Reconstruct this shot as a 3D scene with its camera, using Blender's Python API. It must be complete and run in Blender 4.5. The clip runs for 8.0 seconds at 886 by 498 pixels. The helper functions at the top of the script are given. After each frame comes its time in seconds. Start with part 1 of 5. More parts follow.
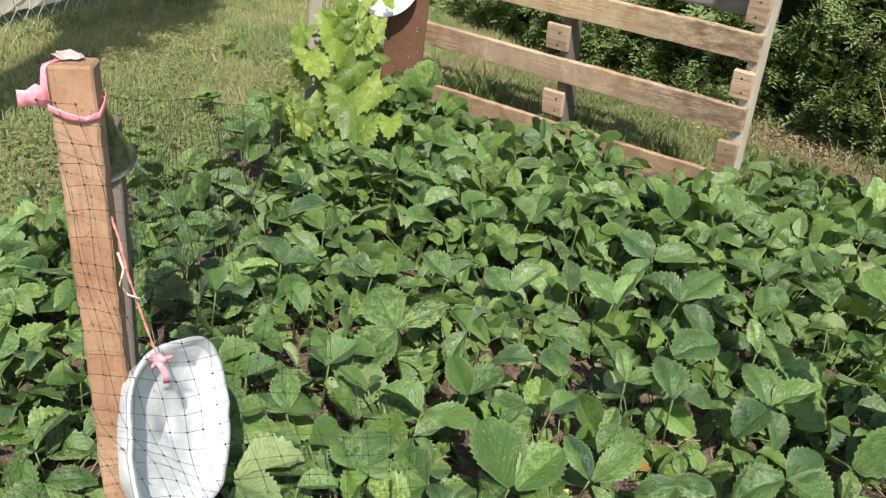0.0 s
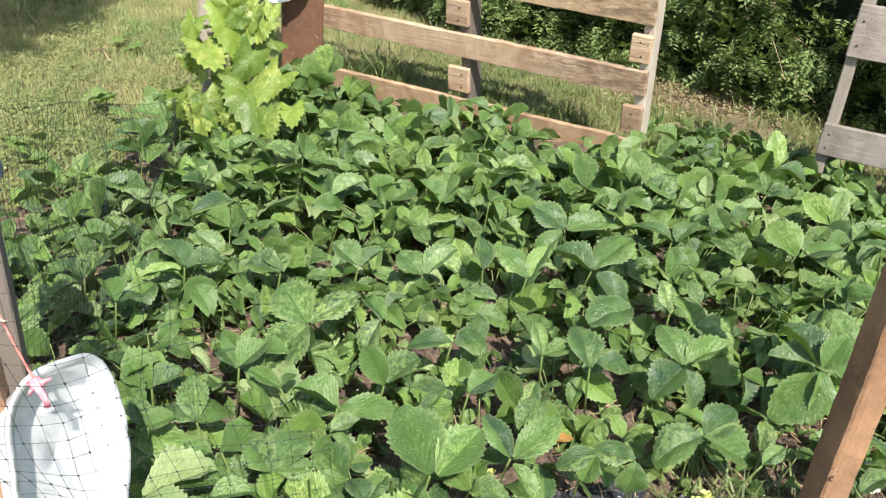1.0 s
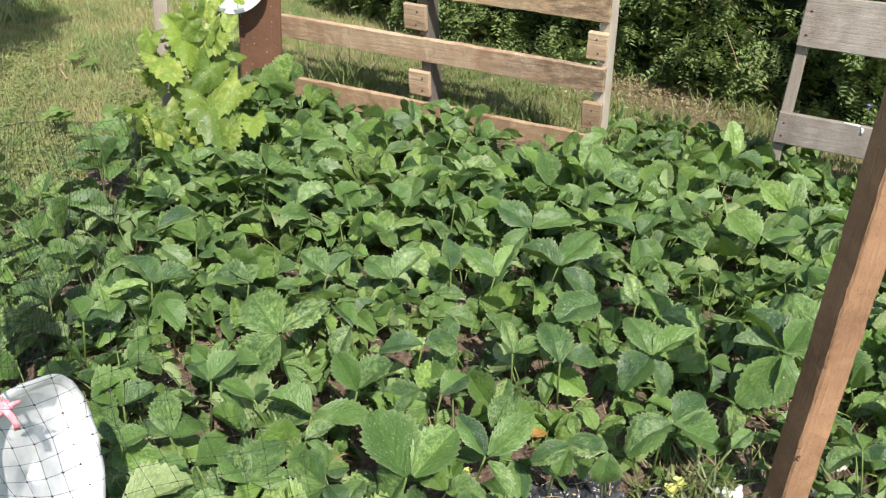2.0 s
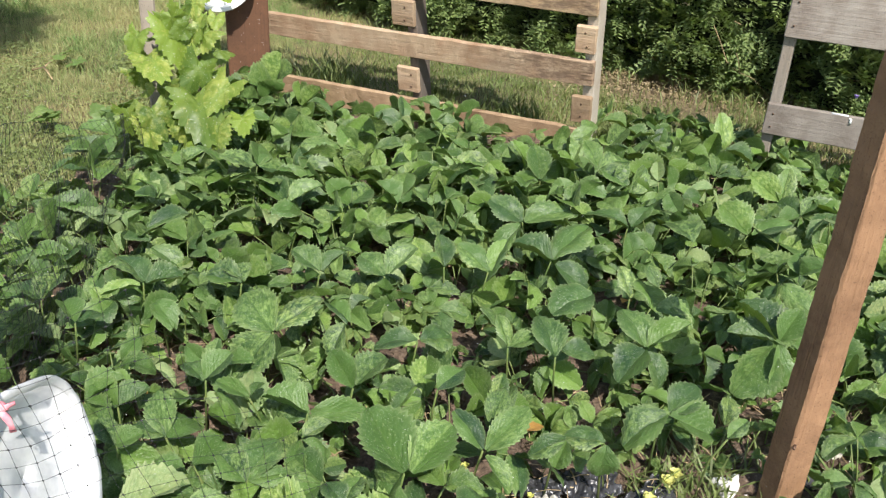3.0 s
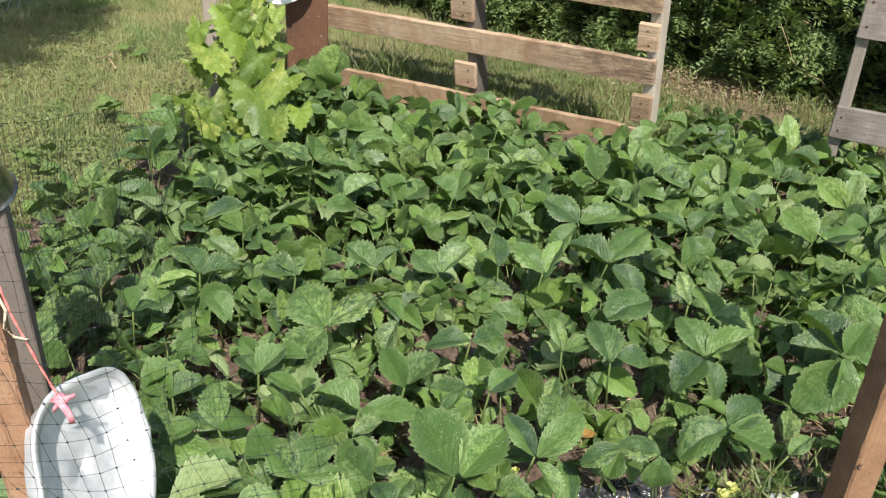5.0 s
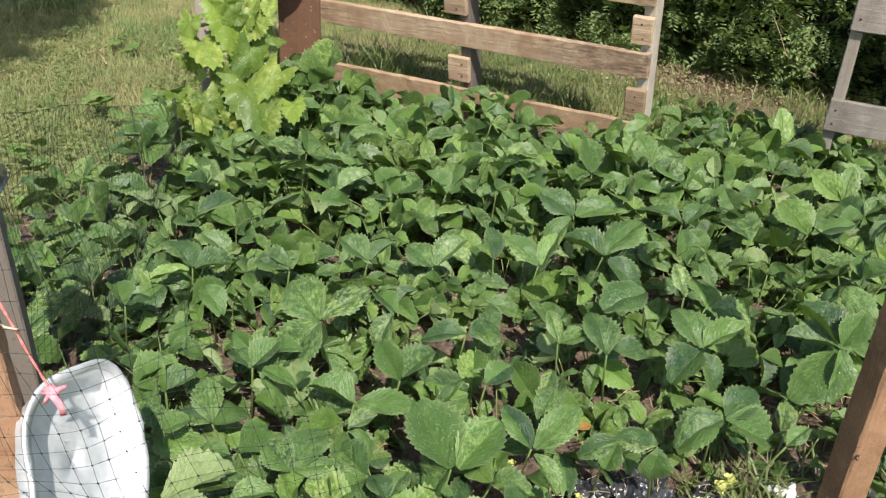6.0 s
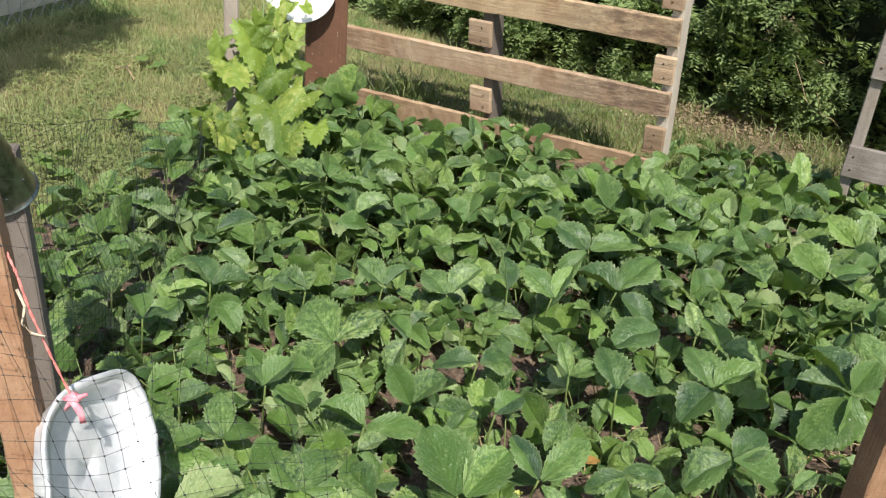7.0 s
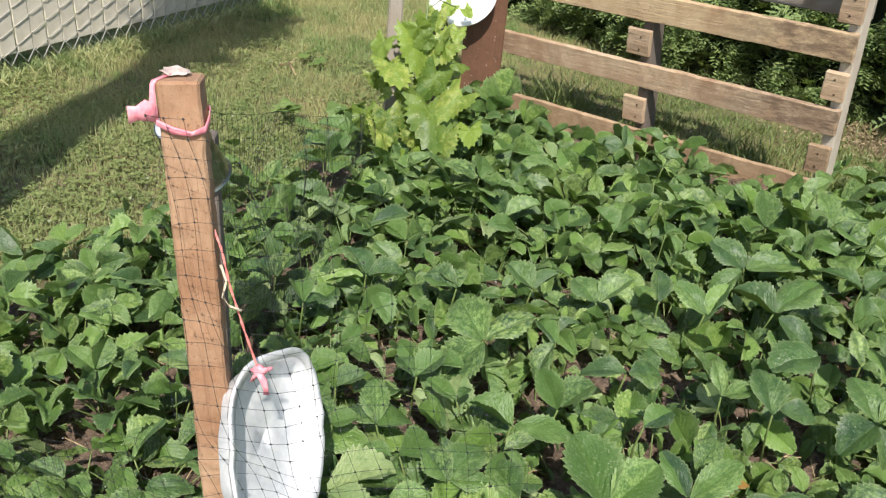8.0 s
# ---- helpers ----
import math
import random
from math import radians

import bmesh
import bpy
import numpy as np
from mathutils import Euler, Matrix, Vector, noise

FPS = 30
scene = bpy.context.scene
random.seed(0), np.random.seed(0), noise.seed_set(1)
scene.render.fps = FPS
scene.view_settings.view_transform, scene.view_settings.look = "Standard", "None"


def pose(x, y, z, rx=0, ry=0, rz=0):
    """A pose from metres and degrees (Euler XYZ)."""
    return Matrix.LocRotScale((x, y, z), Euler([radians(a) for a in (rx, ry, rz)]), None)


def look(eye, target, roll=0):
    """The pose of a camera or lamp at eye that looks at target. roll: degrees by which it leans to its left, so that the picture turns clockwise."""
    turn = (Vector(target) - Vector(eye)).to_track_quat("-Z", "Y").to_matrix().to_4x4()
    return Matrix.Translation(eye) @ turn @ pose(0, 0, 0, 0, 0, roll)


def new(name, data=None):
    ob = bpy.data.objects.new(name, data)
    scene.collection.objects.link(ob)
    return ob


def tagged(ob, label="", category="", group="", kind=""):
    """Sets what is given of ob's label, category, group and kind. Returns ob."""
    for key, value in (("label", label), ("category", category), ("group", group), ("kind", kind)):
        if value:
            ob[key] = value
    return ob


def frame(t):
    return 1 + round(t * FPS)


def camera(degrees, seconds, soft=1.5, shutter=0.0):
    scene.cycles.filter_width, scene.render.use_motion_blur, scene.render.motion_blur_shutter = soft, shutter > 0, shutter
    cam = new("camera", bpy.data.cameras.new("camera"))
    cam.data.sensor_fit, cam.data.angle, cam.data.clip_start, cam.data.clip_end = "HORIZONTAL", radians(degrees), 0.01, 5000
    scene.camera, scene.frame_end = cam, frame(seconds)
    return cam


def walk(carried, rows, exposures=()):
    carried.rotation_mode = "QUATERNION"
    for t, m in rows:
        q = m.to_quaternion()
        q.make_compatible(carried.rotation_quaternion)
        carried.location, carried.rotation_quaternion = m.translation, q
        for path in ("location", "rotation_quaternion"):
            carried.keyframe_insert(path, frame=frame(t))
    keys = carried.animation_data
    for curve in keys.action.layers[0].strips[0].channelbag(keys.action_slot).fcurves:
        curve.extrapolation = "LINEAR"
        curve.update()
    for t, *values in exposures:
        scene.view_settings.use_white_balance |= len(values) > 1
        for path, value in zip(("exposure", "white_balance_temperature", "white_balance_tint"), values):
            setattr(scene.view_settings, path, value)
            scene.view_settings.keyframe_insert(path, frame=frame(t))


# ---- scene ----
cam = camera(55.8, 8.0, 1.3)
PATH = [
    (0, (0.05, 0.029, 1.184), (0.082, 1.798, 0.252), 7.0),
    (0.5, (0.091, 0.055, 1.185), (0.228, 1.82, 0.255), 5.8),
    (1, (0.102, 0.059, 1.18), (0.299, 1.805, 0.223), 4.7),
    (1.5, (0.111, 0.051, 1.186), (0.324, 1.794, 0.229), 4.3),
    (1.7, (0.115, 0.049, 1.189), (0.36, 1.796, 0.246), 3.1),
    (2.8, (0.082, 0.037, 1.18), (0.404, 1.761, 0.219), 4.2),
    (3, (0.101, 0.048, 1.182), (0.392, 1.783, 0.23), 2.6),
    (3.5, (0.095, 0.055, 1.172), (0.346, 1.777, 0.188), 1.9),
    (4, (0.094, 0.059, 1.174), (0.29, 1.772, 0.16), 1.1),
    (4.5, (0.087, 0.067, 1.178), (0.265, 1.788, 0.176), 1.9),
    (4.7, (0.091, 0.069, 1.187), (0.265, 1.811, 0.22), 2.4),
    (5.8, (0.086, 0.078, 1.169), (0.267, 1.81, 0.183), 2.4),
    (6, (0.087, 0.077, 1.168), (0.279, 1.814, 0.194), 2.5),
    (6.5, (0.083, 0.073, 1.162), (0.269, 1.803, 0.177), 3.6),
    (7, (0.075, 0.062, 1.177), (0.239, 1.831, 0.259), 4.7),
    (7.5, (0.06, 0.066, 1.174), (0.158, 1.828, 0.232), 4.4),
    (8, (0.015, 0.042, 1.176), (-0.121, 1.808, 0.248), 4.2),
]
EXPOSURES = [(0.0, 0.4), (0.5, 0.62), (1.0, 0.8), (1.5, 0.69), (1.7, 0.62), (2.8, 0.47), (3.0, 0.48), (4.5, 0.41), (8.0, 0.36)]
walk(cam, [(t, look(eye, target, roll)) for t, eye, target, roll in PATH], EXPOSURES)

# ---- light ----
SUN = Vector((0.14 * math.cos(radians(50)), -0.99 * math.cos(radians(50)), math.sin(radians(50))))
world = bpy.data.worlds.new("world")
scene.world = world
world.use_nodes = True
wn = world.node_tree
sky = wn.nodes.new("ShaderNodeTexSky")
sky.sky_type, sky.sun_disc = "NISHITA", False
sky.sun_elevation, sky.sun_rotation = radians(50), math.atan2(0.14, -0.99)
wn.links.new(sky.outputs[0], wn.nodes["Background"].inputs[0])
wn.nodes["Background"].inputs[1].default_value = 0.135
lamp = bpy.data.lights.new("sun", "SUN")
lamp.energy, lamp.angle, lamp.color = 4.9, radians(0.55), (1.0, 0.955, 0.88)
sun = new("sun", lamp)
sun.matrix_world = look(SUN * 20, (0, 0, 0))


# ---- materials ----
def nodes(name):
    m = bpy.data.materials.new(name)
    m.use_nodes = True
    t = m.node_tree
    return m, t, t.nodes["Principled BSDF"]


def add(t, kind, **values):
    n = t.nodes.new(kind)
    for key, value in values.items():
        n.inputs[key.replace("_", " ")].default_value = value
    return n


def ramp(t, source, stops):
    r = t.nodes.new("ShaderNodeValToRGB")
    el = r.color_ramp.elements
    while len(el) < len(stops):
        el.new(0.5)
    for e, (p, c) in zip(el, stops):
        e.position, e.color = p, (*c, 1)
    t.links.new(source, r.inputs[0])
    return r.outputs[0]


def mix(t, f, a, b, mode="MIX"):
    n = t.nodes.new("ShaderNodeMix")
    n.data_type, n.blend_type = "RGBA", mode
    for socket, value in ((n.inputs[0], f), (n.inputs[6], a), (n.inputs[7], b)):
        if isinstance(value, (int, float)):
            socket.default_value = value
        elif isinstance(value, tuple):
            socket.default_value = (*value, 1)
        else:
            t.links.new(value, socket)
    return n.outputs[2]


def math_node(t, op, a, b=0.0, c=0.0):
    n = t.nodes.new("ShaderNodeMath")
    n.operation = op
    for socket, value in zip(n.inputs, (a, b, c)):
        if isinstance(value, (int, float)):
            socket.default_value = value
        else:
            t.links.new(value, socket)
    return n.outputs[0]


def coords(t, scale=(1, 1, 1), kind="Object"):
    m = t.nodes.new("ShaderNodeMapping")
    m.inputs["Scale"].default_value = scale
    t.links.new(t.nodes.new("ShaderNodeTexCoord").outputs[kind], m.inputs[0])
    return m.outputs[0]


def noise_tex(t, vector, scale, detail=4, rough=0.6):
    n = add(t, "ShaderNodeTexNoise", Scale=scale, Detail=detail, Roughness=rough)
    if vector is not None:
        t.links.new(vector, n.inputs["Vector"])
    return n.outputs["Fac"]


def bump(t, bsdf, height, strength, distance=0.01):
    b = add(t, "ShaderNodeBump", Strength=strength, Distance=distance)
    t.links.new(height, b.inputs["Height"])
    t.links.new(b.outputs[0], bsdf.inputs["Normal"])


def translucent(t, bsdf, colour, amount):
    tr = t.nodes.new("ShaderNodeBsdfTranslucent")
    if isinstance(colour, tuple):
        tr.inputs[0].default_value = (*colour, 1)
    else:
        t.links.new(colour, tr.inputs[0])
    ms = t.nodes.new("ShaderNodeMixShader")
    ms.inputs[0].default_value = amount
    t.links.new(bsdf.outputs[0], ms.inputs[1])
    t.links.new(tr.outputs[0], ms.inputs[2])
    t.links.new(ms.outputs[0], t.nodes["Material Output"].inputs[0])


def leaf_material(name, dark, light, spot_rim_colour, gloss, through_light, veins=7.0, vein_colour=(0.16, 0.24, 0.07), mottle=(0.3, 0.37, 0.13)):
    m, t, b = nodes(name)
    rnd = t.nodes.new("ShaderNodeObjectInfo").outputs["Random"]
    isl = t.nodes.new("ShaderNodeNewGeometry").outputs["Random Per Island"]
    uv = t.nodes.new("ShaderNodeSeparateXYZ")
    t.links.new(coords(t, kind="UV"), uv.inputs[0])
    side = math_node(t, "ABSOLUTE", math_node(t, "SUBTRACT", uv.outputs[0], 0.5))
    bend = math_node(t, "MULTIPLY_ADD", noise_tex(t, coords(t, kind="UV"), 3.0, 2), 0.2, math_node(t, "MULTIPLY", side, 1.25))
    wave = math_node(t, "SINE", math_node(t, "MULTIPLY", math_node(t, "SUBTRACT", uv.outputs[1], bend), veins * 6.283))
    mid = math_node(t, "LESS_THAN", side, 0.022)
    vein = math_node(t, "MAXIMUM", math_node(t, "POWER", math_node(t, "MAXIMUM", wave, 0.0), 9.0), mid)
    own = math_node(t, "FRACT", math_node(t, "MULTIPLY_ADD", isl, 3.7, math_node(t, "MULTIPLY", rnd, 2.9)))
    base = mix(t, math_node(t, "MULTIPLY_ADD", own, 0.85, 0.05), dark, light)
    shift = t.nodes.new("ShaderNodeVectorMath")
    shift.operation = "ADD"
    t.links.new(coords(t, (0.08, 0.08, 0.08), "UV"), shift.inputs[0])
    away = t.nodes.new("ShaderNodeCombineXYZ")
    t.links.new(math_node(t, "MULTIPLY", isl, 9.0), away.inputs[0])
    t.links.new(math_node(t, "MULTIPLY", rnd, 7.0), away.inputs[2])
    t.links.new(away.outputs[0], shift.inputs[1])
    v = shift.outputs[0]
    patch = noise_tex(t, v, 34, 3)
    base = mix(t, ramp(t, patch, [(0.46, (0, 0, 0)), (0.78, (0.6, 0.6, 0.6))]), base, light)
    pick = math_node(t, "FRACT", math_node(t, "MULTIPLY_ADD", isl, 7.3, math_node(t, "MULTIPLY", rnd, 5.1)))
    pale = ramp(t, noise_tex(t, v, 120, 4, 0.75), [(0.42, (0, 0, 0)), (0.62, (1, 1, 1))])
    pale = math_node(t, "MULTIPLY", pale, math_node(t, "SUBTRACT", 1.0, math_node(t, "MULTIPLY", vein, 0.9)))
    pale = math_node(t, "MULTIPLY", pale, ramp(t, pick, [(0.35, (0.08, 0.08, 0.08)), (0.92, (0.95, 0.95, 0.95))]))
    base = mix(t, pale, base, mottle)
    spots = ramp(t, noise_tex(t, v, 260, 3, 0.7), [(0.6, (0, 0, 0)), (0.68, (1, 1, 1))])
    base = mix(t, math_node(t, "MULTIPLY", spots, 0.5), base, spot_rim_colour)
    # fine whitish specks scattered over the blade
    white_specks = ramp(t, noise_tex(t, v, 620, 2, 0.5), [(0.66, (0, 0, 0)), (0.7, (1, 1, 1))])
    base = mix(t, math_node(t, "MULTIPLY", white_specks, 0.6), base, (0.62, 0.65, 0.5))
    # pale margin: the sunlit leaf rims put into the colour
    rim = math_node(t, "MULTIPLY", math_node(t, "POWER", math_node(t, "MULTIPLY", side, 2.0), 8.0), 0.42)
    base = mix(t, rim, base, spot_rim_colour)
    # faint dark lines put the shade of the pleats into the colour
    groove = math_node(t, "POWER", math_node(t, "MAXIMUM", math_node(t, "MULTIPLY", wave, -1.0), 0.0), 3.0)
    base = mix(t, math_node(t, "MULTIPLY", groove, 0.05), base, dark)
    base = mix(t, math_node(t, "MULTIPLY", vein, 0.13), base, vein_colour)
    t.links.new(base, b.inputs["Base Color"])
    b.inputs["Specular IOR Level"].default_value = 0.38
    t.links.new(math_node(t, "MULTIPLY_ADD", patch, 0.3, gloss - 0.15), b.inputs["Roughness"])
    b.inputs["Coat Weight"].default_value, b.inputs["Coat Roughness"].default_value = 0.05, 0.3
    high = math_node(t, "ADD", math_node(t, "MULTIPLY", wave, 0.06), math_node(t, "MULTIPLY_ADD", noise_tex(t, v, 300, 2), 0.5, noise_tex(t, v, 95, 2)))
    bump(t, b, high, 0.65, 0.004)
    translucent(t, b, mix(t, 0.6, base, (0.28, 0.42, 0.03)), through_light)
    return m


def wood_material(name, dark, light, stain, grain=1.0, axis=0, stain_amount=0.5, rot=False):
    m, t, b = nodes(name)
    sc = [105.0, 105.0, 105.0]
    sc[axis] = 4.0
    v = coords(t, tuple(sc))
    rnd = t.nodes.new("ShaderNodeObjectInfo").outputs["Random"]
    off = t.nodes.new("ShaderNodeVectorMath")
    off.operation = "ADD"
    t.links.new(v, off.inputs[0])
    comb = t.nodes.new("ShaderNodeCombineXYZ")
    for i in range(3):
        t.links.new(math_node(t, "MULTIPLY", rnd, 31.0 + 7 * i), comb.inputs[i])
    t.links.new(comb.outputs[0], off.inputs[1])
    fibre = noise_tex(t, off.outputs[0], 1.3, 6, 0.7)
    middle = tuple(0.45 * p + 0.55 * q for p, q in zip(dark, light))
    col = ramp(t, fibre, [(0.2, dark), (0.42, middle), (0.58, middle), (0.8, light)])
    blot = ramp(t, noise_tex(t, coords(t), 5.5, 6, 0.7), [(0.42, (0, 0, 0)), (0.68, (1, 1, 1))])
    col = mix(t, math_node(t, "MULTIPLY", blot, stain_amount), col, stain)
    worn = ramp(t, noise_tex(t, coords(t), 26, 6, 0.7), [(0.5, (0, 0, 0)), (0.66, (1, 1, 1))])
    col = mix(t, math_node(t, "MULTIPLY", worn, stain_amount * 0.45), col, light)
    speck = ramp(t, noise_tex(t, coords(t), 210, 3, 0.6), [(0.6, (0, 0, 0)), (0.68, (1, 1, 1))])
    col = mix(t, math_node(t, "MULTIPLY", speck, 0.5), col, (dark[0] * 0.45, dark[1] * 0.45, dark[2] * 0.45))
    crack_scale = [150.0, 150.0, 150.0]
    crack_scale[axis] = 2.2
    crack = ramp(t, noise_tex(t, coords(t, tuple(crack_scale)), 1.0, 3, 0.5), [(0.27, (1, 1, 1)), (0.31, (0, 0, 0))])
    col = mix(t, math_node(t, "MULTIPLY", crack, 0.75), col, (dark[0] * 0.3, dark[1] * 0.3, dark[2] * 0.3))
    if rot:
        place = t.nodes.new("ShaderNodeSeparateXYZ")
        t.links.new(coords(t), place.inputs[0])
        far = math_node(t, "MULTIPLY", math_node(t, "MAXIMUM", math_node(t, "SUBTRACT", place.outputs[0], 0.2), 0.0), 2.6)
        near = math_node(t, "MULTIPLY", math_node(t, "MAXIMUM", math_node(t, "SUBTRACT", -0.38, place.outputs[0]), 0.0), 2.4)
        blotch = ramp(t, noise_tex(t, coords(t, (10, 30, 30)), 1.6, 6, 0.75), [(0.38, (0, 0, 0)), (0.58, (1, 1, 1))])
        col = mix(t, math_node(t, "MULTIPLY", math_node(t, "MINIMUM", far, 0.85), blotch), col, (0.16, 0.1, 0.066))
        col = mix(t, math_node(t, "MULTIPLY", math_node(t, "MINIMUM", near, 0.6), blotch), col, (0.2, 0.09, 0.045))
    tint = math_node(t, "MULTIPLY_ADD", rnd, 0.35, 0.8)
    hsv = t.nodes.new("ShaderNodeHueSaturation")
    t.links.new(tint, hsv.inputs["Value"])
    t.links.new(col, hsv.inputs["Color"])
    t.links.new(hsv.outputs[0], b.inputs["Base Color"])
    b.inputs["Roughness"].default_value = 0.82
    bump(t, b, fibre, 0.6 * grain, 0.004)
    return m


def plain_material(name, a, c, rough, scale=40.0, metal=0.0, relief=0.2):
    m, t, b = nodes(name)
    n = noise_tex(t, coords(t), scale, 4)
    t.links.new(ramp(t, n, [(0.35, a), (0.68, c)]), b.inputs["Base Color"])
    b.inputs["Roughness"].default_value, b.inputs["Metallic"].default_value = rough, metal
    bump(t, b, n, relief, 0.003)
    return m


STRAWBERRY = leaf_material("strawberry_leaf", (0.013, 0.048, 0.02), (0.15, 0.265, 0.048), (0.36, 0.43, 0.22), 0.42, 0.2, mottle=(0.36, 0.46, 0.14))
# darker copy of the strawberry leaf; its tone takes in shade over the bed
SHADE_LEAF = leaf_material("shade_leaf", (0.012, 0.042, 0.02), (0.1, 0.188, 0.042), (0.3, 0.36, 0.16), 0.42, 0.17, mottle=(0.235, 0.34, 0.1))
PALE_LEAF = leaf_material("pale_leaf", (0.12, 0.21, 0.08), (0.28, 0.37, 0.15), (0.45, 0.48, 0.26), 0.55, 0.25, mottle=(0.42, 0.46, 0.2))
VINE = leaf_material("vine_leaf", (0.035, 0.09, 0.014), (0.23, 0.325, 0.045), (0.46, 0.42, 0.12), 0.5, 0.3, 5.0, (0.34, 0.45, 0.12), (0.41, 0.44, 0.11))
HEDGE = leaf_material("hedge_leaf", (0.045, 0.1, 0.03), (0.35, 0.46, 0.17), (0.36, 0.3, 0.13), 0.42, 0.28, mottle=(0.31, 0.35, 0.12))
WEED = leaf_material("weed_leaf", (0.09, 0.17, 0.045), (0.2, 0.29, 0.08), (0.3, 0.32, 0.12), 0.55, 0.35)
TUFT = leaf_material("tuft_grass", (0.03, 0.075, 0.025), (0.13, 0.22, 0.055), (0.3, 0.3, 0.12), 0.5, 0.25, mottle=(0.13, 0.2, 0.06))
STEM = plain_material("stem", (0.1, 0.165, 0.042), (0.19, 0.22, 0.07), 0.55, 60)
PALLET = wood_material("pallet_wood", (0.36, 0.245, 0.15), (0.64, 0.48, 0.325), (0.33, 0.18, 0.095), 1.5, 0, 0.75, True)
PALLET_TOP = wood_material("pallet_upper_wood", (0.43, 0.3, 0.17), (0.7, 0.53, 0.33), (0.36, 0.2, 0.1), 1.3, 0, 0.65, True)
PALLET_UP = wood_material("pallet_stringer_wood", (0.3, 0.25, 0.195), (0.58, 0.52, 0.43), (0.3, 0.22, 0.15), 1.0, 2, 0.6)
PALLET_LOW = wood_material("pallet_low_wood", (0.24, 0.145, 0.08), (0.52, 0.37, 0.23), (0.2, 0.12, 0.065), 1.8, 0, 0.9)
GREY = wood_material("grey_wood", (0.18, 0.153, 0.128), (0.4, 0.352, 0.3), (0.145, 0.105, 0.08), 1.0, 0, 0.75)
GREY_UP = wood_material("grey_upright_wood", (0.18, 0.15, 0.12), (0.4, 0.35, 0.29), (0.24, 0.18, 0.12), 1.0, 2, 0.4)
POST = wood_material("post_wood", (0.17, 0.075, 0.036), (0.52, 0.285, 0.155), (0.6, 0.4, 0.25), 1.6, 2, 0.95)
RIGHT_POST = wood_material("stake_wood", (0.18, 0.088, 0.042), (0.5, 0.29, 0.155), (0.15, 0.075, 0.038), 2.4, 2, 0.8)
DARK_POST = wood_material("dark_post_wood", (0.055, 0.042, 0.032), (0.15, 0.118, 0.094), (0.09, 0.068, 0.05), 1.0, 2, 0.5)
POLE = wood_material("pole_wood", (0.1, 0.08, 0.064), (0.25, 0.205, 0.17), (0.12, 0.09, 0.07), 1.0, 2, 0.5)
BROWN = wood_material("brown_paint", (0.06, 0.027, 0.014), (0.16, 0.075, 0.038), (0.06, 0.03, 0.017), 0.5, 2, 0.8)
FOIL = plain_material("foil", (0.68, 0.68, 0.69), (0.86, 0.86, 0.85), 0.4, 34, 0.25, 0.5)
# blue-grey and white mottle stands in for the sky mirrored in the end
CAN_END = plain_material("can_end", (0.42, 0.45, 0.52), (0.88, 0.88, 0.88), 0.34, 70, 0.3, 0.3)
WHITE = plain_material("white_enamel", (0.78, 0.78, 0.77), (0.86, 0.86, 0.85), 0.35, 20, 0.0, 0.05)
# uneven tone stands in for streaky reflections on the can body
TIN = plain_material("tin", (0.12, 0.14, 0.12), (0.42, 0.43, 0.39), 0.32, 45, 1.0, 0.3)
PINK = plain_material("pink_ribbon", (0.8, 0.22, 0.27), (0.9, 0.42, 0.45), 0.6, 90, 0.0, 0.4)
RED = plain_material("red_string", (0.78, 0.16, 0.14), (0.9, 0.36, 0.31), 0.7, 220, 0.0, 0.6)
CREAM = plain_material("cream_string", (0.6, 0.48, 0.32), (0.75, 0.63, 0.46), 0.8, 200)
PAPER = plain_material("paper", (0.42, 0.31, 0.27), (0.68, 0.57, 0.5), 0.8, 50)
NET = plain_material("black_net", (0.012, 0.012, 0.012), (0.03, 0.03, 0.028), 0.5, 90)
VINYL = plain_material("beige_vinyl", (0.6, 0.54, 0.43), (0.73, 0.66, 0.54), 0.45, 12, 0.0, 0.05)
WIRE = plain_material("galvanised_wire", (0.46, 0.43, 0.37), (0.62, 0.59, 0.52), 0.5, 50, 0.3)
STONE = plain_material("pale_stone", (0.62, 0.58, 0.54), (0.84, 0.82, 0.8), 0.8, 35, 0.0, 0.7)
RUST = plain_material("nail", (0.1, 0.06, 0.04), (0.2, 0.12, 0.08), 0.6, 90, 0.6)
STRAW = plain_material("straw", (0.3, 0.21, 0.11), (0.5, 0.38, 0.22), 0.8, 60)
YELLOW = plain_material("yellow_flower", (0.45, 0.47, 0.1), (0.66, 0.64, 0.24), 0.6, 60)
PURPLE = plain_material("purple_flower", (0.24, 0.17, 0.5), (0.36, 0.28, 0.65), 0.6, 60)
FILM = plain_material("plastic_film", (0.02, 0.02, 0.022), (0.07, 0.07, 0.075), 0.22, 25, 0.0, 0.6)


def soil_material():
    m, t, b = nodes("soil")
    big, fine = noise_tex(t, coords(t), 7, 5), noise_tex(t, coords(t), 70, 6, 0.7)
    a = ramp(t, fine, [(0.32, (0.05, 0.033, 0.023)), (0.5, (0.19, 0.128, 0.088)), (0.72, (0.42, 0.31, 0.22))])
    t.links.new(mix(t, math_node(t, "MULTIPLY", big, 0.5), a, (0.11, 0.073, 0.05)), b.inputs["Base Color"])
    b.inputs["Roughness"].default_value = 0.95
    bump(t, b, math_node(t, "ADD", fine, big), 0.9, 0.02)
    return m


